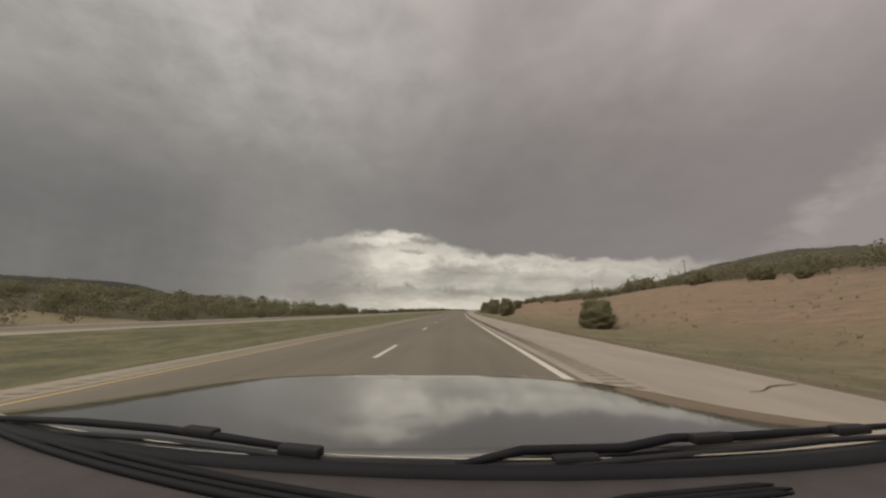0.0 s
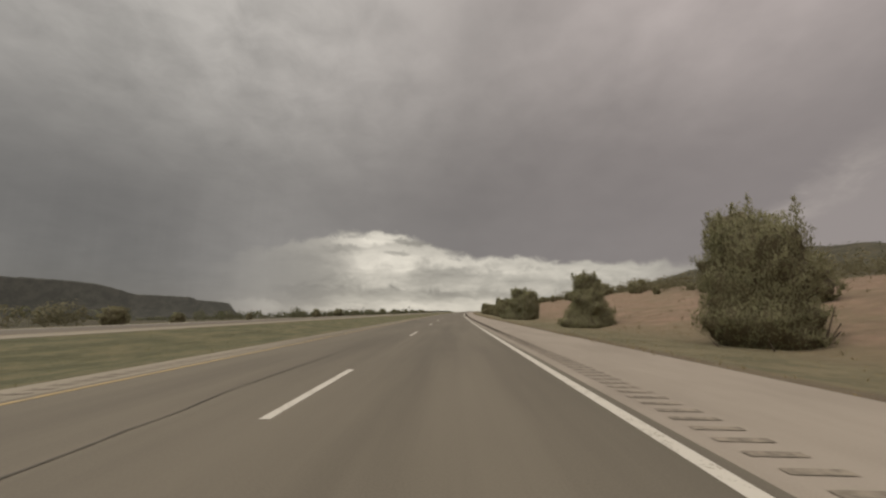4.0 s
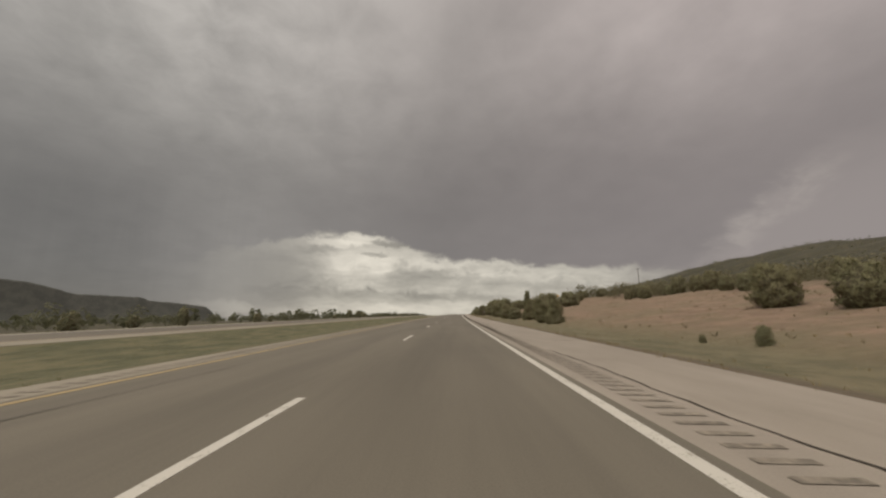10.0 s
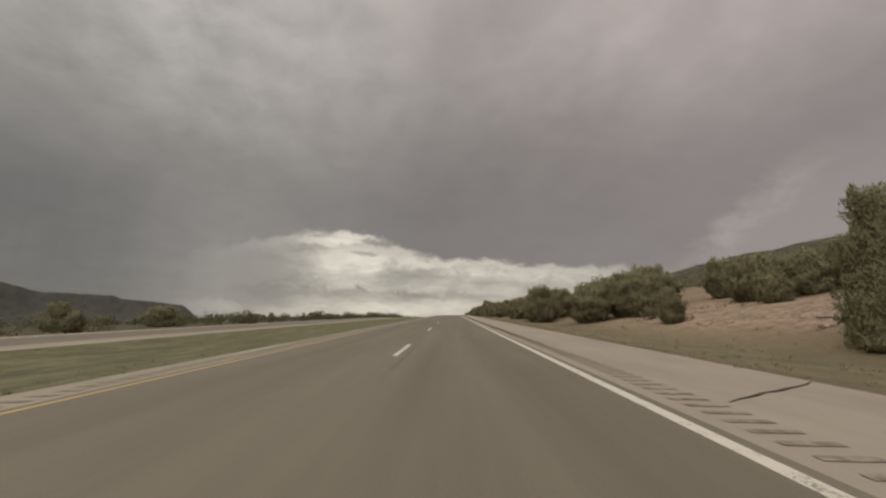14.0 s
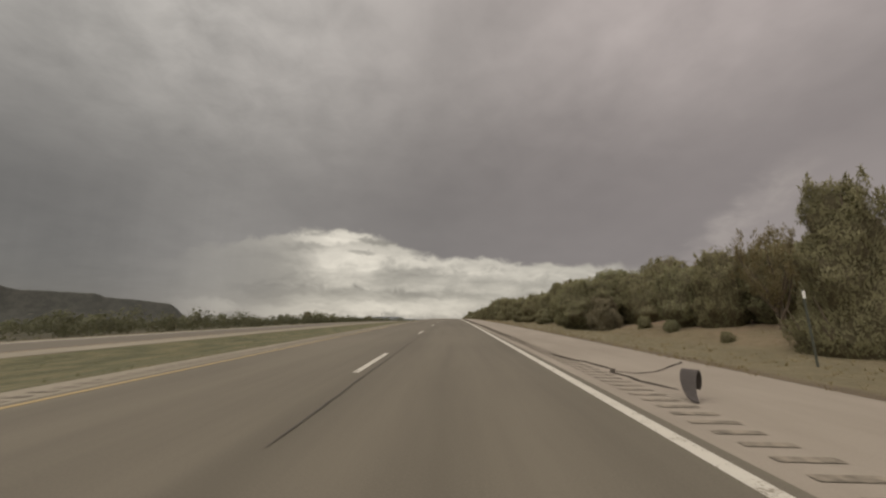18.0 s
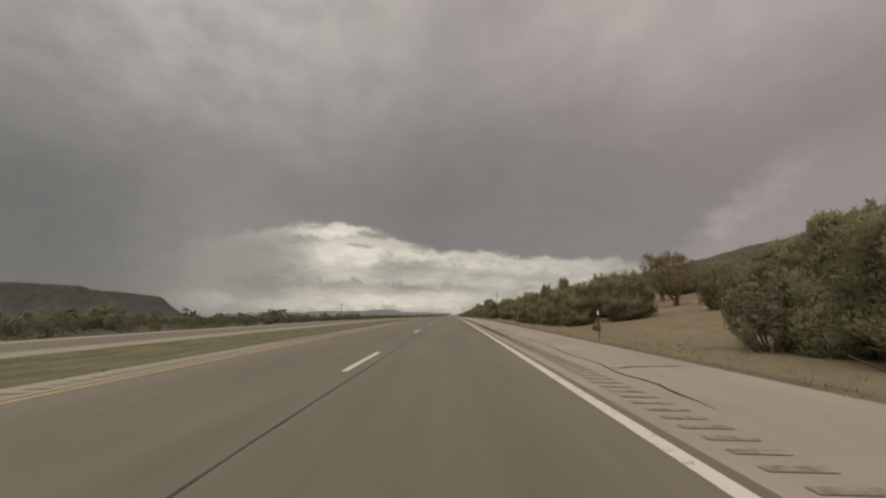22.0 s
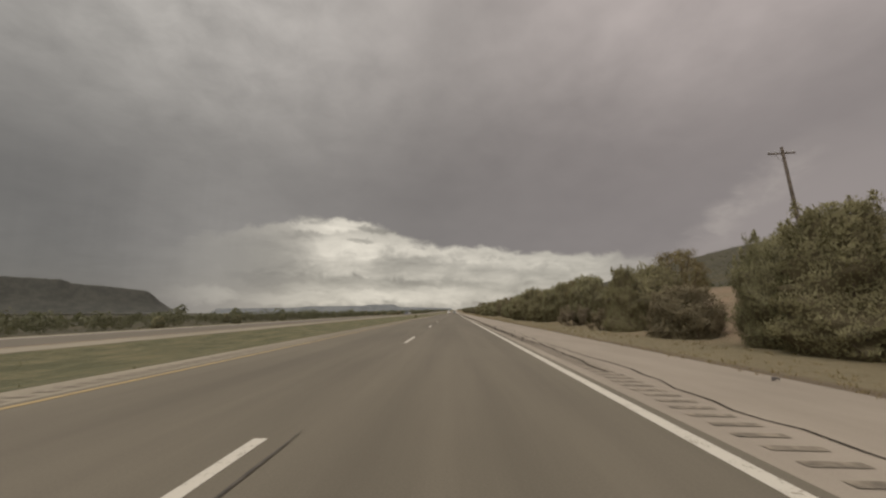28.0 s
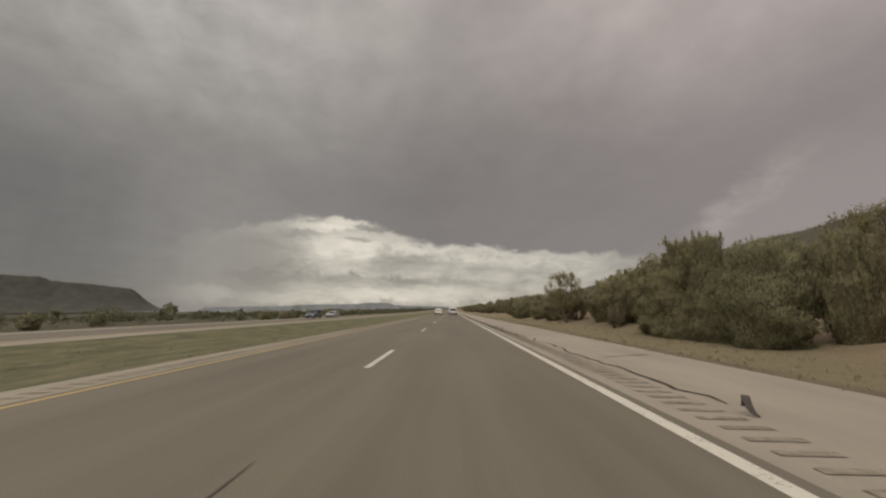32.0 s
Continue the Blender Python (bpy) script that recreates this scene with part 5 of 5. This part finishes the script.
def wheel(parent, x, y, r=0.35):
    bm = bmesh.new()
    lathe(bm, [(r * 0.62, -0.11), (r * 0.93, -0.11), (r, -0.07), (r, 0.07), (r * 0.93, 0.11), (r * 0.62, 0.11)], 22, "x", (x, y, r))
    tyre = part("tyre", bm, M_TYRE, None, smooth_faces=True)
    tyre.name = "wheel"
    tyre.parent = parent
    bm = bmesh.new()
    lathe(bm, [(r * 0.1, -0.115), (r * 0.6, -0.10), (r * 0.62, 0.10), (r * 0.1, 0.115)], 22, "x", (x, y, r))
    part("rim", bm, M_RIM, tyre)


def car(name, label, color, s, lat, tall=1.72, length=4.6, away=True):
    """A vehicle standing on the road, its nose along +y."""
    base = tagged(new(name), label, "car", "cars on the highway")
    half, L, T = 0.92, length, tall
    bm = bmesh.new()
    prism(bm, [(-L / 2, 0.34), (-L / 2 - 0.03, 0.75), (-L / 2 + 0.06, 1.02), (L * 0.16, 1.0), (L * 0.42, 0.88), (L / 2, 0.7), (L / 2, 0.3)], half, 0.04, 0.6, 1.0)
    part("body", bm, PAINTS[color], base)
    bm = bmesh.new()
    prism(bm, [(-L / 2 + 0.1, 1.0), (-L / 2 + 0.32, T - 0.08), (-L / 2 + 0.6, T), (L * 0.02, T), (L * 0.1, T - 0.08), (L * 0.26, 1.0)], half - 0.02, 0.2, 1.0, T)
    part("cabin", bm, PAINTS[color], base)
    bm = bmesh.new()
    vs = [bm.verts.new(p) for p in ((-0.72, -L / 2 + 0.12, 1.08), (0.72, -L / 2 + 0.12, 1.08), (0.6, -L / 2 + 0.30, T - 0.14), (-0.6, -L / 2 + 0.30, T - 0.14))]
    bm.faces.new(vs)
    bmesh.ops.solidify(bm, geom=bm.faces[:], thickness=0.03)
    part("rear_window", bm, M_GLASS, base)
    bm = bmesh.new()
    vs = [bm.verts.new(p) for p in ((-0.74, L * 0.25, 1.04), (-0.6, L * 0.115, T - 0.12), (0.6, L * 0.115, T - 0.12), (0.74, L * 0.25, 1.04))]
    bm.faces.new(vs)
    bmesh.ops.solidify(bm, geom=bm.faces[:], thickness=-0.03)
    part("windscreen", bm, M_GLASS, base)
    for sx in (-1, 1):
        for y0, y1 in ((-L * 0.36, -L * 0.14), (-L * 0.12, L * 0.08)):
            bm = bmesh.new()
            vs = [bm.verts.new((sx * (half - 0.02 - 0.02 * (z > 1.2) * 7 + 0.012), y, z)) for y, z in ((y0, 1.06), (y1 + 0.12, 1.06), (y1, T - 0.16), (y0 + 0.05, T - 0.16))]
            bm.faces.new(vs)
            bmesh.ops.solidify(bm, geom=bm.faces[:], thickness=0.02)
            part("side_window", bm, M_GLASS, base)
        bm = bmesh.new()
        box(bm, sx * 0.74, -L / 2 - 0.01, 0.9, 0.22, 0.08, 0.24, 0.02)
        part("tail_light", bm, M_RED, base)
        bm = bmesh.new()
        box(bm, sx * 0.66, L / 2 - 0.04, 0.68, 0.36, 0.12, 0.15, 0.02)
        part("headlight", bm, M_LAMP, base)
        bm = bmesh.new()
        box(bm, sx * 1.0, L * 0.17, 1.08, 0.2, 0.1, 0.14, 0.03)
        part("wing_mirror", bm, PAINTS[color], base)
        for y in (-L * 0.3, L * 0.3):
            wheel(base, sx * 0.8, y)
    for y in (-L / 2 - 0.04, L / 2 + 0.02):
        bm = bmesh.new()
        box(bm, 0, y, 0.42, 1.7, 0.12, 0.22, 0.03)
        part("bumper", bm, M_BLACKPLASTIC, base)
    bm = bmesh.new()
    box(bm, 0, -L / 2 - 0.05, 0.72, 0.32, 0.02, 0.16)
    part("number_plate", bm, M_PLATE, base)
    z = road_top(lat) if lat > -7 else float(far_side(s)) + 0.012
    base.matrix_basis = Matrix.Translation(spot(s, lat, z)) @ Matrix.Rotation(-heading(s) + (0 if away else math.pi), 4, "Z")


car("suv", "silver sport utility vehicle ahead in the outer lane", "silver", 1182, -0.1, 1.75)
car("car", "white estate car ahead in the passing lane", "white", 1194, -3.9, 1.6)
car("suv", "dark sport utility vehicle on the opposite carriageway", "dark", 1172, -29.2, 1.8, away=False)
car("car", "silver car following on the opposite carriageway", "silver", 1183, -29.0, 1.5, away=False)

# ---- the car at the start of the way: bonnet, wipers and dashboard top ----
M_HOOD = plain("grey_metallic_bonnet_paint", (0.07, 0.07, 0.066), 0.08, 0.3, 0.6, vary=0.04, relief=0)
M_DASH = plain("grained_grey_dashboard", (0.045, 0.0385, 0.037), 0.8, vary=0.1, scale=20, relief=0.3, gloss=0.3)
M_RUBBER = plain("black_rubber", (0.009, 0.009, 0.0105), 0.7, gloss=0.15)
M_DUSTY = plain("dusty_trim", (0.30, 0.28, 0.22), 0.6)
own = tagged(new("sedan_car"), "grey sedan with dark dashboard, wipers and glossy bonnet", "car")


def sheet(bm, f, nu, nv):
    g = [[bm.verts.new(f(i / nu, j / nv)) for j in range(nv + 1)] for i in range(nu + 1)]
    for i in range(nu):
        for j in range(nv):
            bm.faces.new((g[i][j], g[i + 1][j], g[i + 1][j + 1], g[i][j + 1]))


def hood_place(u, v):
    x = -1.0 + 1.71 * u
    q = abs(x + 0.145) / 0.855
    front = 1.385 - 0.47 * q ** 4.2
    back = 0.505 + 0.2 * q * q
    y = back + (front - back) * v
    return (x, y, 0.905 - 0.045 * v - 0.02 * max(0.0, v - 0.85) ** 2 * 8 - 0.012 * q ** 4)


bm = bmesh.new()
sheet(bm, hood_place, 44, 26)
bmesh.ops.recalc_face_normals(bm, faces=bm.faces)
bmesh.ops.solidify(bm, geom=bm.faces[:], thickness=0.012)
part("bonnet", bm, M_HOOD, own, "glossy grey metallic bonnet", True)


def sill_line(x):
    return 0.466 + 0.235 * (x - 0.02) ** 2


def dash_place(u, v):
    x = -1.0 + 2.0 * u
    y = -0.05 + (sill_line(x) + 0.05) * v
    return (x, y, 0.885 + 0.015 * v)


bm = bmesh.new()
sheet(bm, dash_place, 30, 14)
bmesh.ops.recalc_face_normals(bm, faces=bm.faces)
bmesh.ops.solidify(bm, geom=bm.faces[:], thickness=0.02)
dash = part("dashboard", bm, M_DASH, own, "grained grey dashboard top", True)


def arc_tube(name, pts, radii, mat, parent, label="", sides=8):
    bm = bmesh.new()
    tube(bm, pts, radii, sides)
    return part(name, bm, mat, parent, label, True)


xs = [float(x) for x in np.linspace(-0.98, 0.98, 29)]
arc_tube("windscreen_seal", [(x, sill_line(x) + 0.004, 0.897) for x in xs], [0.014] * 29, M_RUBBER, own, "black rubber windscreen seal")
arc_tube("cowl", [(x, sill_line(x) + 0.028, 0.893) for x in xs], [0.013] * 29, M_BLACKPLASTIC, own, "dark plastic cowl under the wipers")
arc_tube("chrome_strip", [(x, sill_line(x) + 0.030, 0.9075) for x in xs], [0.0012] * 29, M_DUSTY, own, "thin dusty edge of the windscreen", 5)
for off in (-0.013, 0.0, 0.013):
    pts = []
    for k in range(20):
        u = k / 19
        x = -0.80 + 0.82 * u
        y = 0.640 - 0.39 * u + 0.12 * u * u
        pts.append((x - off * 0.45, y - off, 0.9035 - 0.003 * u))
    arc_tube("vent_slat", pts, [0.0048 if off else 0.0036] * 20, M_RUBBER, dash, "", 6)
for off in (-0.009, 0.0, 0.009):
    pts = [(0.16 + (0.205 - abs(off)) * k / 9 + off * 0.3, 0.412 + 0.038 * k / 9 - off, 0.9) for k in range(10)]
    arc_tube("vent_slat", pts, [0.0012] + [0.0036] * 8 + [0.0012], M_RUBBER, dash, "", 6)


def wiper(pts_arm, pts_blade, joints):
    w = arc_tube("wiper", pts_arm, [0.004] + [0.0058] * (len(pts_arm) - 2) + [0.004], M_RUBBER, own, "black windscreen wiper")
    arc_tube("wiper_blade", pts_blade, [0.003] + [0.0045] * (len(pts_blade) - 2) + [0.0025], M_BLACKPLASTIC, w)
    for cx, cy, cz, turned in joints:
        bm = bmesh.new()
        box(bm, 0, 0, 0, 0.06, 0.017, 0.012, 0.004, Matrix.Translation((cx, cy, cz)) @ Matrix.Rotation(turned, 4, "Z"))
        part("wiper_joint", bm, M_BLACKPLASTIC, w)


wiper([(-0.80, 0.622, 0.914), (-0.60, 0.597, 0.916), (-0.44, 0.568, 0.916), (-0.33, 0.54, 0.915), (-0.185, 0.503, 0.912)],
      [(-0.62, 0.575, 0.908), (-0.44, 0.55, 0.908), (-0.20, 0.498, 0.905), (-0.08, 0.488, 0.903), (0.05, 0.484, 0.901)],
      [(-0.37, 0.552, 0.918, -0.25), (-0.20, 0.502, 0.913, -0.2)])
wiper([(0.0, 0.482, 0.905), (0.085, 0.505, 0.915), (0.22, 0.52, 0.914), (0.30, 0.55, 0.917), (0.40, 0.56, 0.917), (0.70, 0.62, 0.917)],
      [(-0.02, 0.482, 0.902), (0.16, 0.492, 0.905), (0.34, 0.525, 0.908), (0.52, 0.565, 0.911), (0.76, 0.60, 0.913)],
      [(0.35, 0.548, 0.918, 0.22), (0.15, 0.497, 0.908, 0.15), (0.58, 0.59, 0.918, 0.2)])
bm = bmesh.new()
prism(bm, [(-3.0, 0.3), (-3.1, 0.78), (-2.9, 0.84), (0.4, 0.82), (1.0, 0.79), (1.2, 0.66), (1.22, 0.3)], 0.64, 0.02, 0.5, 0.9)
bmesh.ops.translate(bm, verts=bm.verts, vec=(-0.145, 0, 0))
part("body", bm, PAINTS["silver"], own)
for sx in (-0.70, 0.50):
    for y in (-2.3, 0.35):
        wheel(own, sx, y, 0.33)
own.matrix_basis = Matrix.Translation(spot(float(RUN[0]), 0, 0.0)) @ Matrix.Rotation(-heading(0), 4, "Z") @ Matrix.Rotation(math.atan(float(np.interp(0, SS, grade))), 4, "X")

# ---- small pieces of the road last: rumble grooves, sealed cracks, grass ----


def rumble(name, lat0, lat1, s_from, s_to, parent, mat=M_GROOVE):
    """Milled grooves: shallow dished cuts across the shoulder, one foot apart."""
    ss = np.arange(s_from, s_to, 0.305)
    rng = np.random.RandomState(12)
    n = len(ss)
    j0, j1 = lat0 + rng.normal(0, 0.012, n), lat1 + rng.normal(0, 0.012, n)
    lat = np.stack([j0, j1, j1, j0, j0 + 0.05, j1 - 0.05, j1 - 0.05, j0 + 0.05], -1)
    s = ss[:, None] + np.array([-0.052, -0.052, 0.052, 0.052, -0.02, -0.02, 0.02, 0.02])
    top = np.interp(lat, [-6.55, -5.55, -1.9, 2.06, 3.6, 5.5], [-0.03, 0, 0.02, 0, -0.02, -0.05])
    z = top + np.array([0.007] * 4 + [0.003] * 4)
    x, y, z = at(s, lat, z)
    v = np.stack([x, y, z], -1).reshape(-1, 3)
    b = (np.arange(n) * 8)[:, None]
    f = np.concatenate([b + np.array(q) for q in ((0, 1, 5), (0, 5, 4), (1, 2, 6), (1, 6, 5), (2, 3, 7), (2, 7, 6), (3, 0, 4), (3, 4, 7), (4, 5, 6), (4, 6, 7))])
    ob = under(new(name, raise_fast(name, v, f, mat)), parent)
    tagged(ob, "row of milled rumble-strip grooves", kind="stuff")


rumble("rumble_strip", 2.29, 2.77, -10, 1300, shoulder)
rumble("rumble_strip", -6.12, -5.72, -10, 1300, shoulder_left, M_GROOVE_PALE)
crack_rng = random.Random(21)


def crack(points, width, parent, name="sealed_crack", mat=M_TAR, stray=1.3):
    """A sealed crack: a thin uneven band of tar through points (s, lat)."""
    dense, sway = [], 0.0
    for (s0, l0), (s1, l1) in zip(points, points[1:]):
        n = max(3, int(math.hypot(s1 - s0, l1 - l0) / 0.35))
        for i in range(n):
            u = i / n
            sway = 0.8 * sway + crack_rng.gauss(0, stray * width)
            dense.append((s0 + (s1 - s0) * u + crack_rng.gauss(0, width), l0 + (l1 - l0) * u + sway))
    dense.append(points[-1])
    vv, ff = [], []
    for i, (s, l) in enumerate(dense):
        s2, l2 = dense[min(i + 1, len(dense) - 1)]
        s3, l3 = dense[max(i - 1, 0)]
        d = Vector((s2 - s3, l2 - l3))
        d = d.normalized() if d.length else Vector((1, 0))
        w = width * crack_rng.uniform(0.6, 1.5) * (0.3 if i in (0, len(dense) - 1) else 1) / 2
        for q in (-1, 1):
            a, b = s - d.y * w * q, l + d.x * w * q
            vv.append(tuple(spot(a, b, road_top(b) + 0.009)))
        if i:
            ff.append((2 * i - 2, 2 * i - 1, 2 * i + 1, 2 * i))
    under(new(name, mesh_from(name, vv, ff, mat)), parent)


# long sealed cracks along the outer ends of the grooves
for s0, s1, l in ((20, 34, 3.0), (214, 226, 3.0), (244, 262, 3.0), (264, 297, 3.1), (316, 342, 3.05), (346, 362, 3.0), (372, 404, 3.0), (421, 452, 3.1), (456, 482, 3.1), (590, 622, 3.15), (700, 716, 3.2), (726, 748, 3.1), (762, 796, 3.1), (826, 846, 3.05), (962, 992, 3.05), (1000, 1014, 3.15), (1062, 1098, 3.15)):
    pts, q = [], s0
    while q < s1:
        pts.append((q, l + crack_rng.uniform(-0.12, 0.14)))
        q += crack_rng.uniform(3, 6)
    crack(pts, crack_rng.uniform(0.024, 0.036), shoulder)
# cracks across the shoulder
for s0, l0, l1, skew in ((5.4, 4.1, 5.4, 0.7), (24.1, 4.6, 5.4, 0.4), (40, 2.2, 3.2, 0.2), (75, 2.85, 5.4, 1.3), (91.2, 4.0, 5.4, 0.8), (111.5, 2.8, 5.4, 1.3), (161, 2.9, 4.4, 0.7), (214.5, 3.0, 4.0, 0.3), (247.7, 3.2, 5.4, 1.3), (266.2, 3.1, 4.0, 0.3), (296.8, 3.3, 5.4, 1.3), (321.6, 3.0, 4.5, 1.4),
                         (323.4, 3.3, 4.6, 0.8), (345.9, 3.5, 5.4, 1.2), (362.5, 4.0, 5.4, 0.7), (375.1, 2.9, 5.4, 1.6), (392.2, 3.2, 5.4, 0.8), (403, 2.9, 5.4, 1.3), (432.4, 3.2, 5.4, 0.3), (444, 3.5, 5.4, 0.9), (491.9, 2.95, 5.4, 1.5), (528, 2.9, 5.3, 0.8), (560, 3.0, 4.4, 0.3), (594, 3.3, 5.4, 0.9), (695.2, 3.2, 4.5, 0.6),
                         (696.4, 3.8, 5.0, 0.4), (730.6, 3.3, 5.4, 1.5), (765, 3.2, 5.0, 0.5), (790.8, 3.2, 5.4, 0.9), (834.5, 3.2, 5.4, 0.9), (848.9, 3.2, 5.4, 1.2), (884, 3.0, 5.3, 1.1), (925, 3.1, 4.8, 0.7), (950.1, 3.0, 4.3, 0.2), (1018, 2.7, 5.4, 0.7), (1052.7, 3.7, 5.4, 0.5), (1072.0, 3.3, 4.6, 1.2), (1107.5, 3.3, 4.9, 0.8), (1150, 3.0, 5.2, 0.5), (1190, 3.1, 4.9, 0.9)):
    crack([(s0, l0), (s0 + skew * 0.5, (l0 + l1) / 2), (s0 + skew, l1)], crack_rng.uniform(0.03, 0.045), shoulder, stray=0.8)
# along the joint between the lanes
s = 36.0
while s < 1250:
    run = crack_rng.uniform(8, 22)
    l = DASH + 0.22 + crack_rng.uniform(-0.06, 0.1)
    crack([(s, l), (s + run / 3, l + crack_rng.uniform(-0.05, 0.05)), (s + run, l)], crack_rng.uniform(0.013, 0.024), road, mat=M_SEAM, stray=0.35)
    s += run + crack_rng.uniform(4, 26)
# faint wandering cracks in the passing lane
for s0, l0, run in ((8, -3.4, 14), (52, -4.0, 9), (140, -2.9, 12), (250, -4.2, 12), (350, -4.6, 10), (372, -3.0, 12), (458, -3.6, 9), (462, -4.4, 8), (700, -4.3, 8), (858, -2.6, 12), (950, -3.8, 11), (1030, -4.5, 12)):
    crack([(s0, l0), (s0 + run * 0.4, l0 + crack_rng.uniform(-0.3, 0.3)), (s0 + run, l0 + crack_rng.uniform(-0.5, 0.5))], 0.018, road, mat=M_SEAM, stray=0.8)


crack([(633.5, 2.7), (631.6, 2.95), (630.4, 2.9), (629.0, 3.15)], 0.08, shoulder)
crack([(630.6, 2.9), (630.4, 3.4), (631.0, 4.3), (632.4, 5.3)], 0.04, shoulder)
for s0, l0 in ((1103.2, 3.15), (966, 2.8)):
    crack([(s0, l0), (s0 + 4, l0 - 0.15), (s0 + 9, l0 - 0.1), (s0 + 15, l0 - 0.35), (s0 + 22, l0 - 0.3)], 0.06, shoulder)


def grass(name, label, count, s_range, lat_range, size, seed, mat=M_GRASS, power=1.0):
    """Tufts of blades, joined."""
    rng = np.random.RandomState(seed)
    s = rng.uniform(*s_range, count)
    lat = lat_range[0] + (lat_range[1] - lat_range[0]) * rng.uniform(0, 1, count) ** power
    thick = fbm(s / 3.0, lat / 1.5, seed) + rng.normal(0, 0.5, count)
    s, lat = s[thick > -0.2], lat[thick > -0.2]
    n, blades = len(s), 6
    x, y, z = at(s, lat, ground_z(s, lat))
    h = rng.uniform(*size, n)
    a = rng.uniform(0, 6.283, (n, blades))
    q = rng.uniform(0.3, 1.0, (n, blades)) * h[:, None]
    foot = np.stack([x[:, None] + 0.25 * q * np.cos(a), y[:, None] + 0.25 * q * np.sin(a), np.broadcast_to(z[:, None], a.shape) - 0.03], -1)
    tip = foot + np.stack([0.9 * q * np.cos(a), 0.9 * q * np.sin(a), h[:, None] * rng.uniform(0.45, 0.95, (n, blades))], -1)
    side = np.stack([-np.sin(a), np.cos(a), np.zeros_like(a)], -1) * (0.10 * h)[:, None, None]
    v = np.stack([foot - side, foot + side, tip], 2).reshape(-1, 3)
    tagged(new(name, raise_fast(name, v, np.arange(len(v)).reshape(-1, 3), mat)), label, "grass", kind="stuff")


grass("verge_grass", "short dry olive grass along the shoulder", 20000, (2, 1180), (5.6, 13.5), (0.04, 0.15), 1)
grass("median_grass", "short green and tan grass in the median", 20000, (2, 1180), (-6.8, -21), (0.04, 0.17), 2, mat=M_MEDIAN_GRASS)
grass("bank_tufts", "dry tufts on the red soil bank", 22000, (2, 1180), (12.5, 50), (0.05, 0.2), 3, power=1.5)
grass("bank_scrub", "low dark scrubby tufts scattered on the red bank", 2600, (2, 530), (14, 48), (0.18, 0.42), 6, mat=M_SAGE, power=1.3)
grass("straw_grass", "tufts of dry straw-coloured grass on the verge", 16000, (480, 1180), (5.8, 14), (0.07, 0.2), 7)
grass("edge_grass", "ragged brown grass creeping over the shoulder edge", 15000, (2, 1180), (5.3, 6.3), (0.04, 0.15), 5)
grass("outer_grass", "dry grass beyond the opposite carriageway", 7000, (2, 1180), (-34.5, -60), (0.15, 0.4), 4, mat=M_MEDIAN_GRASS)
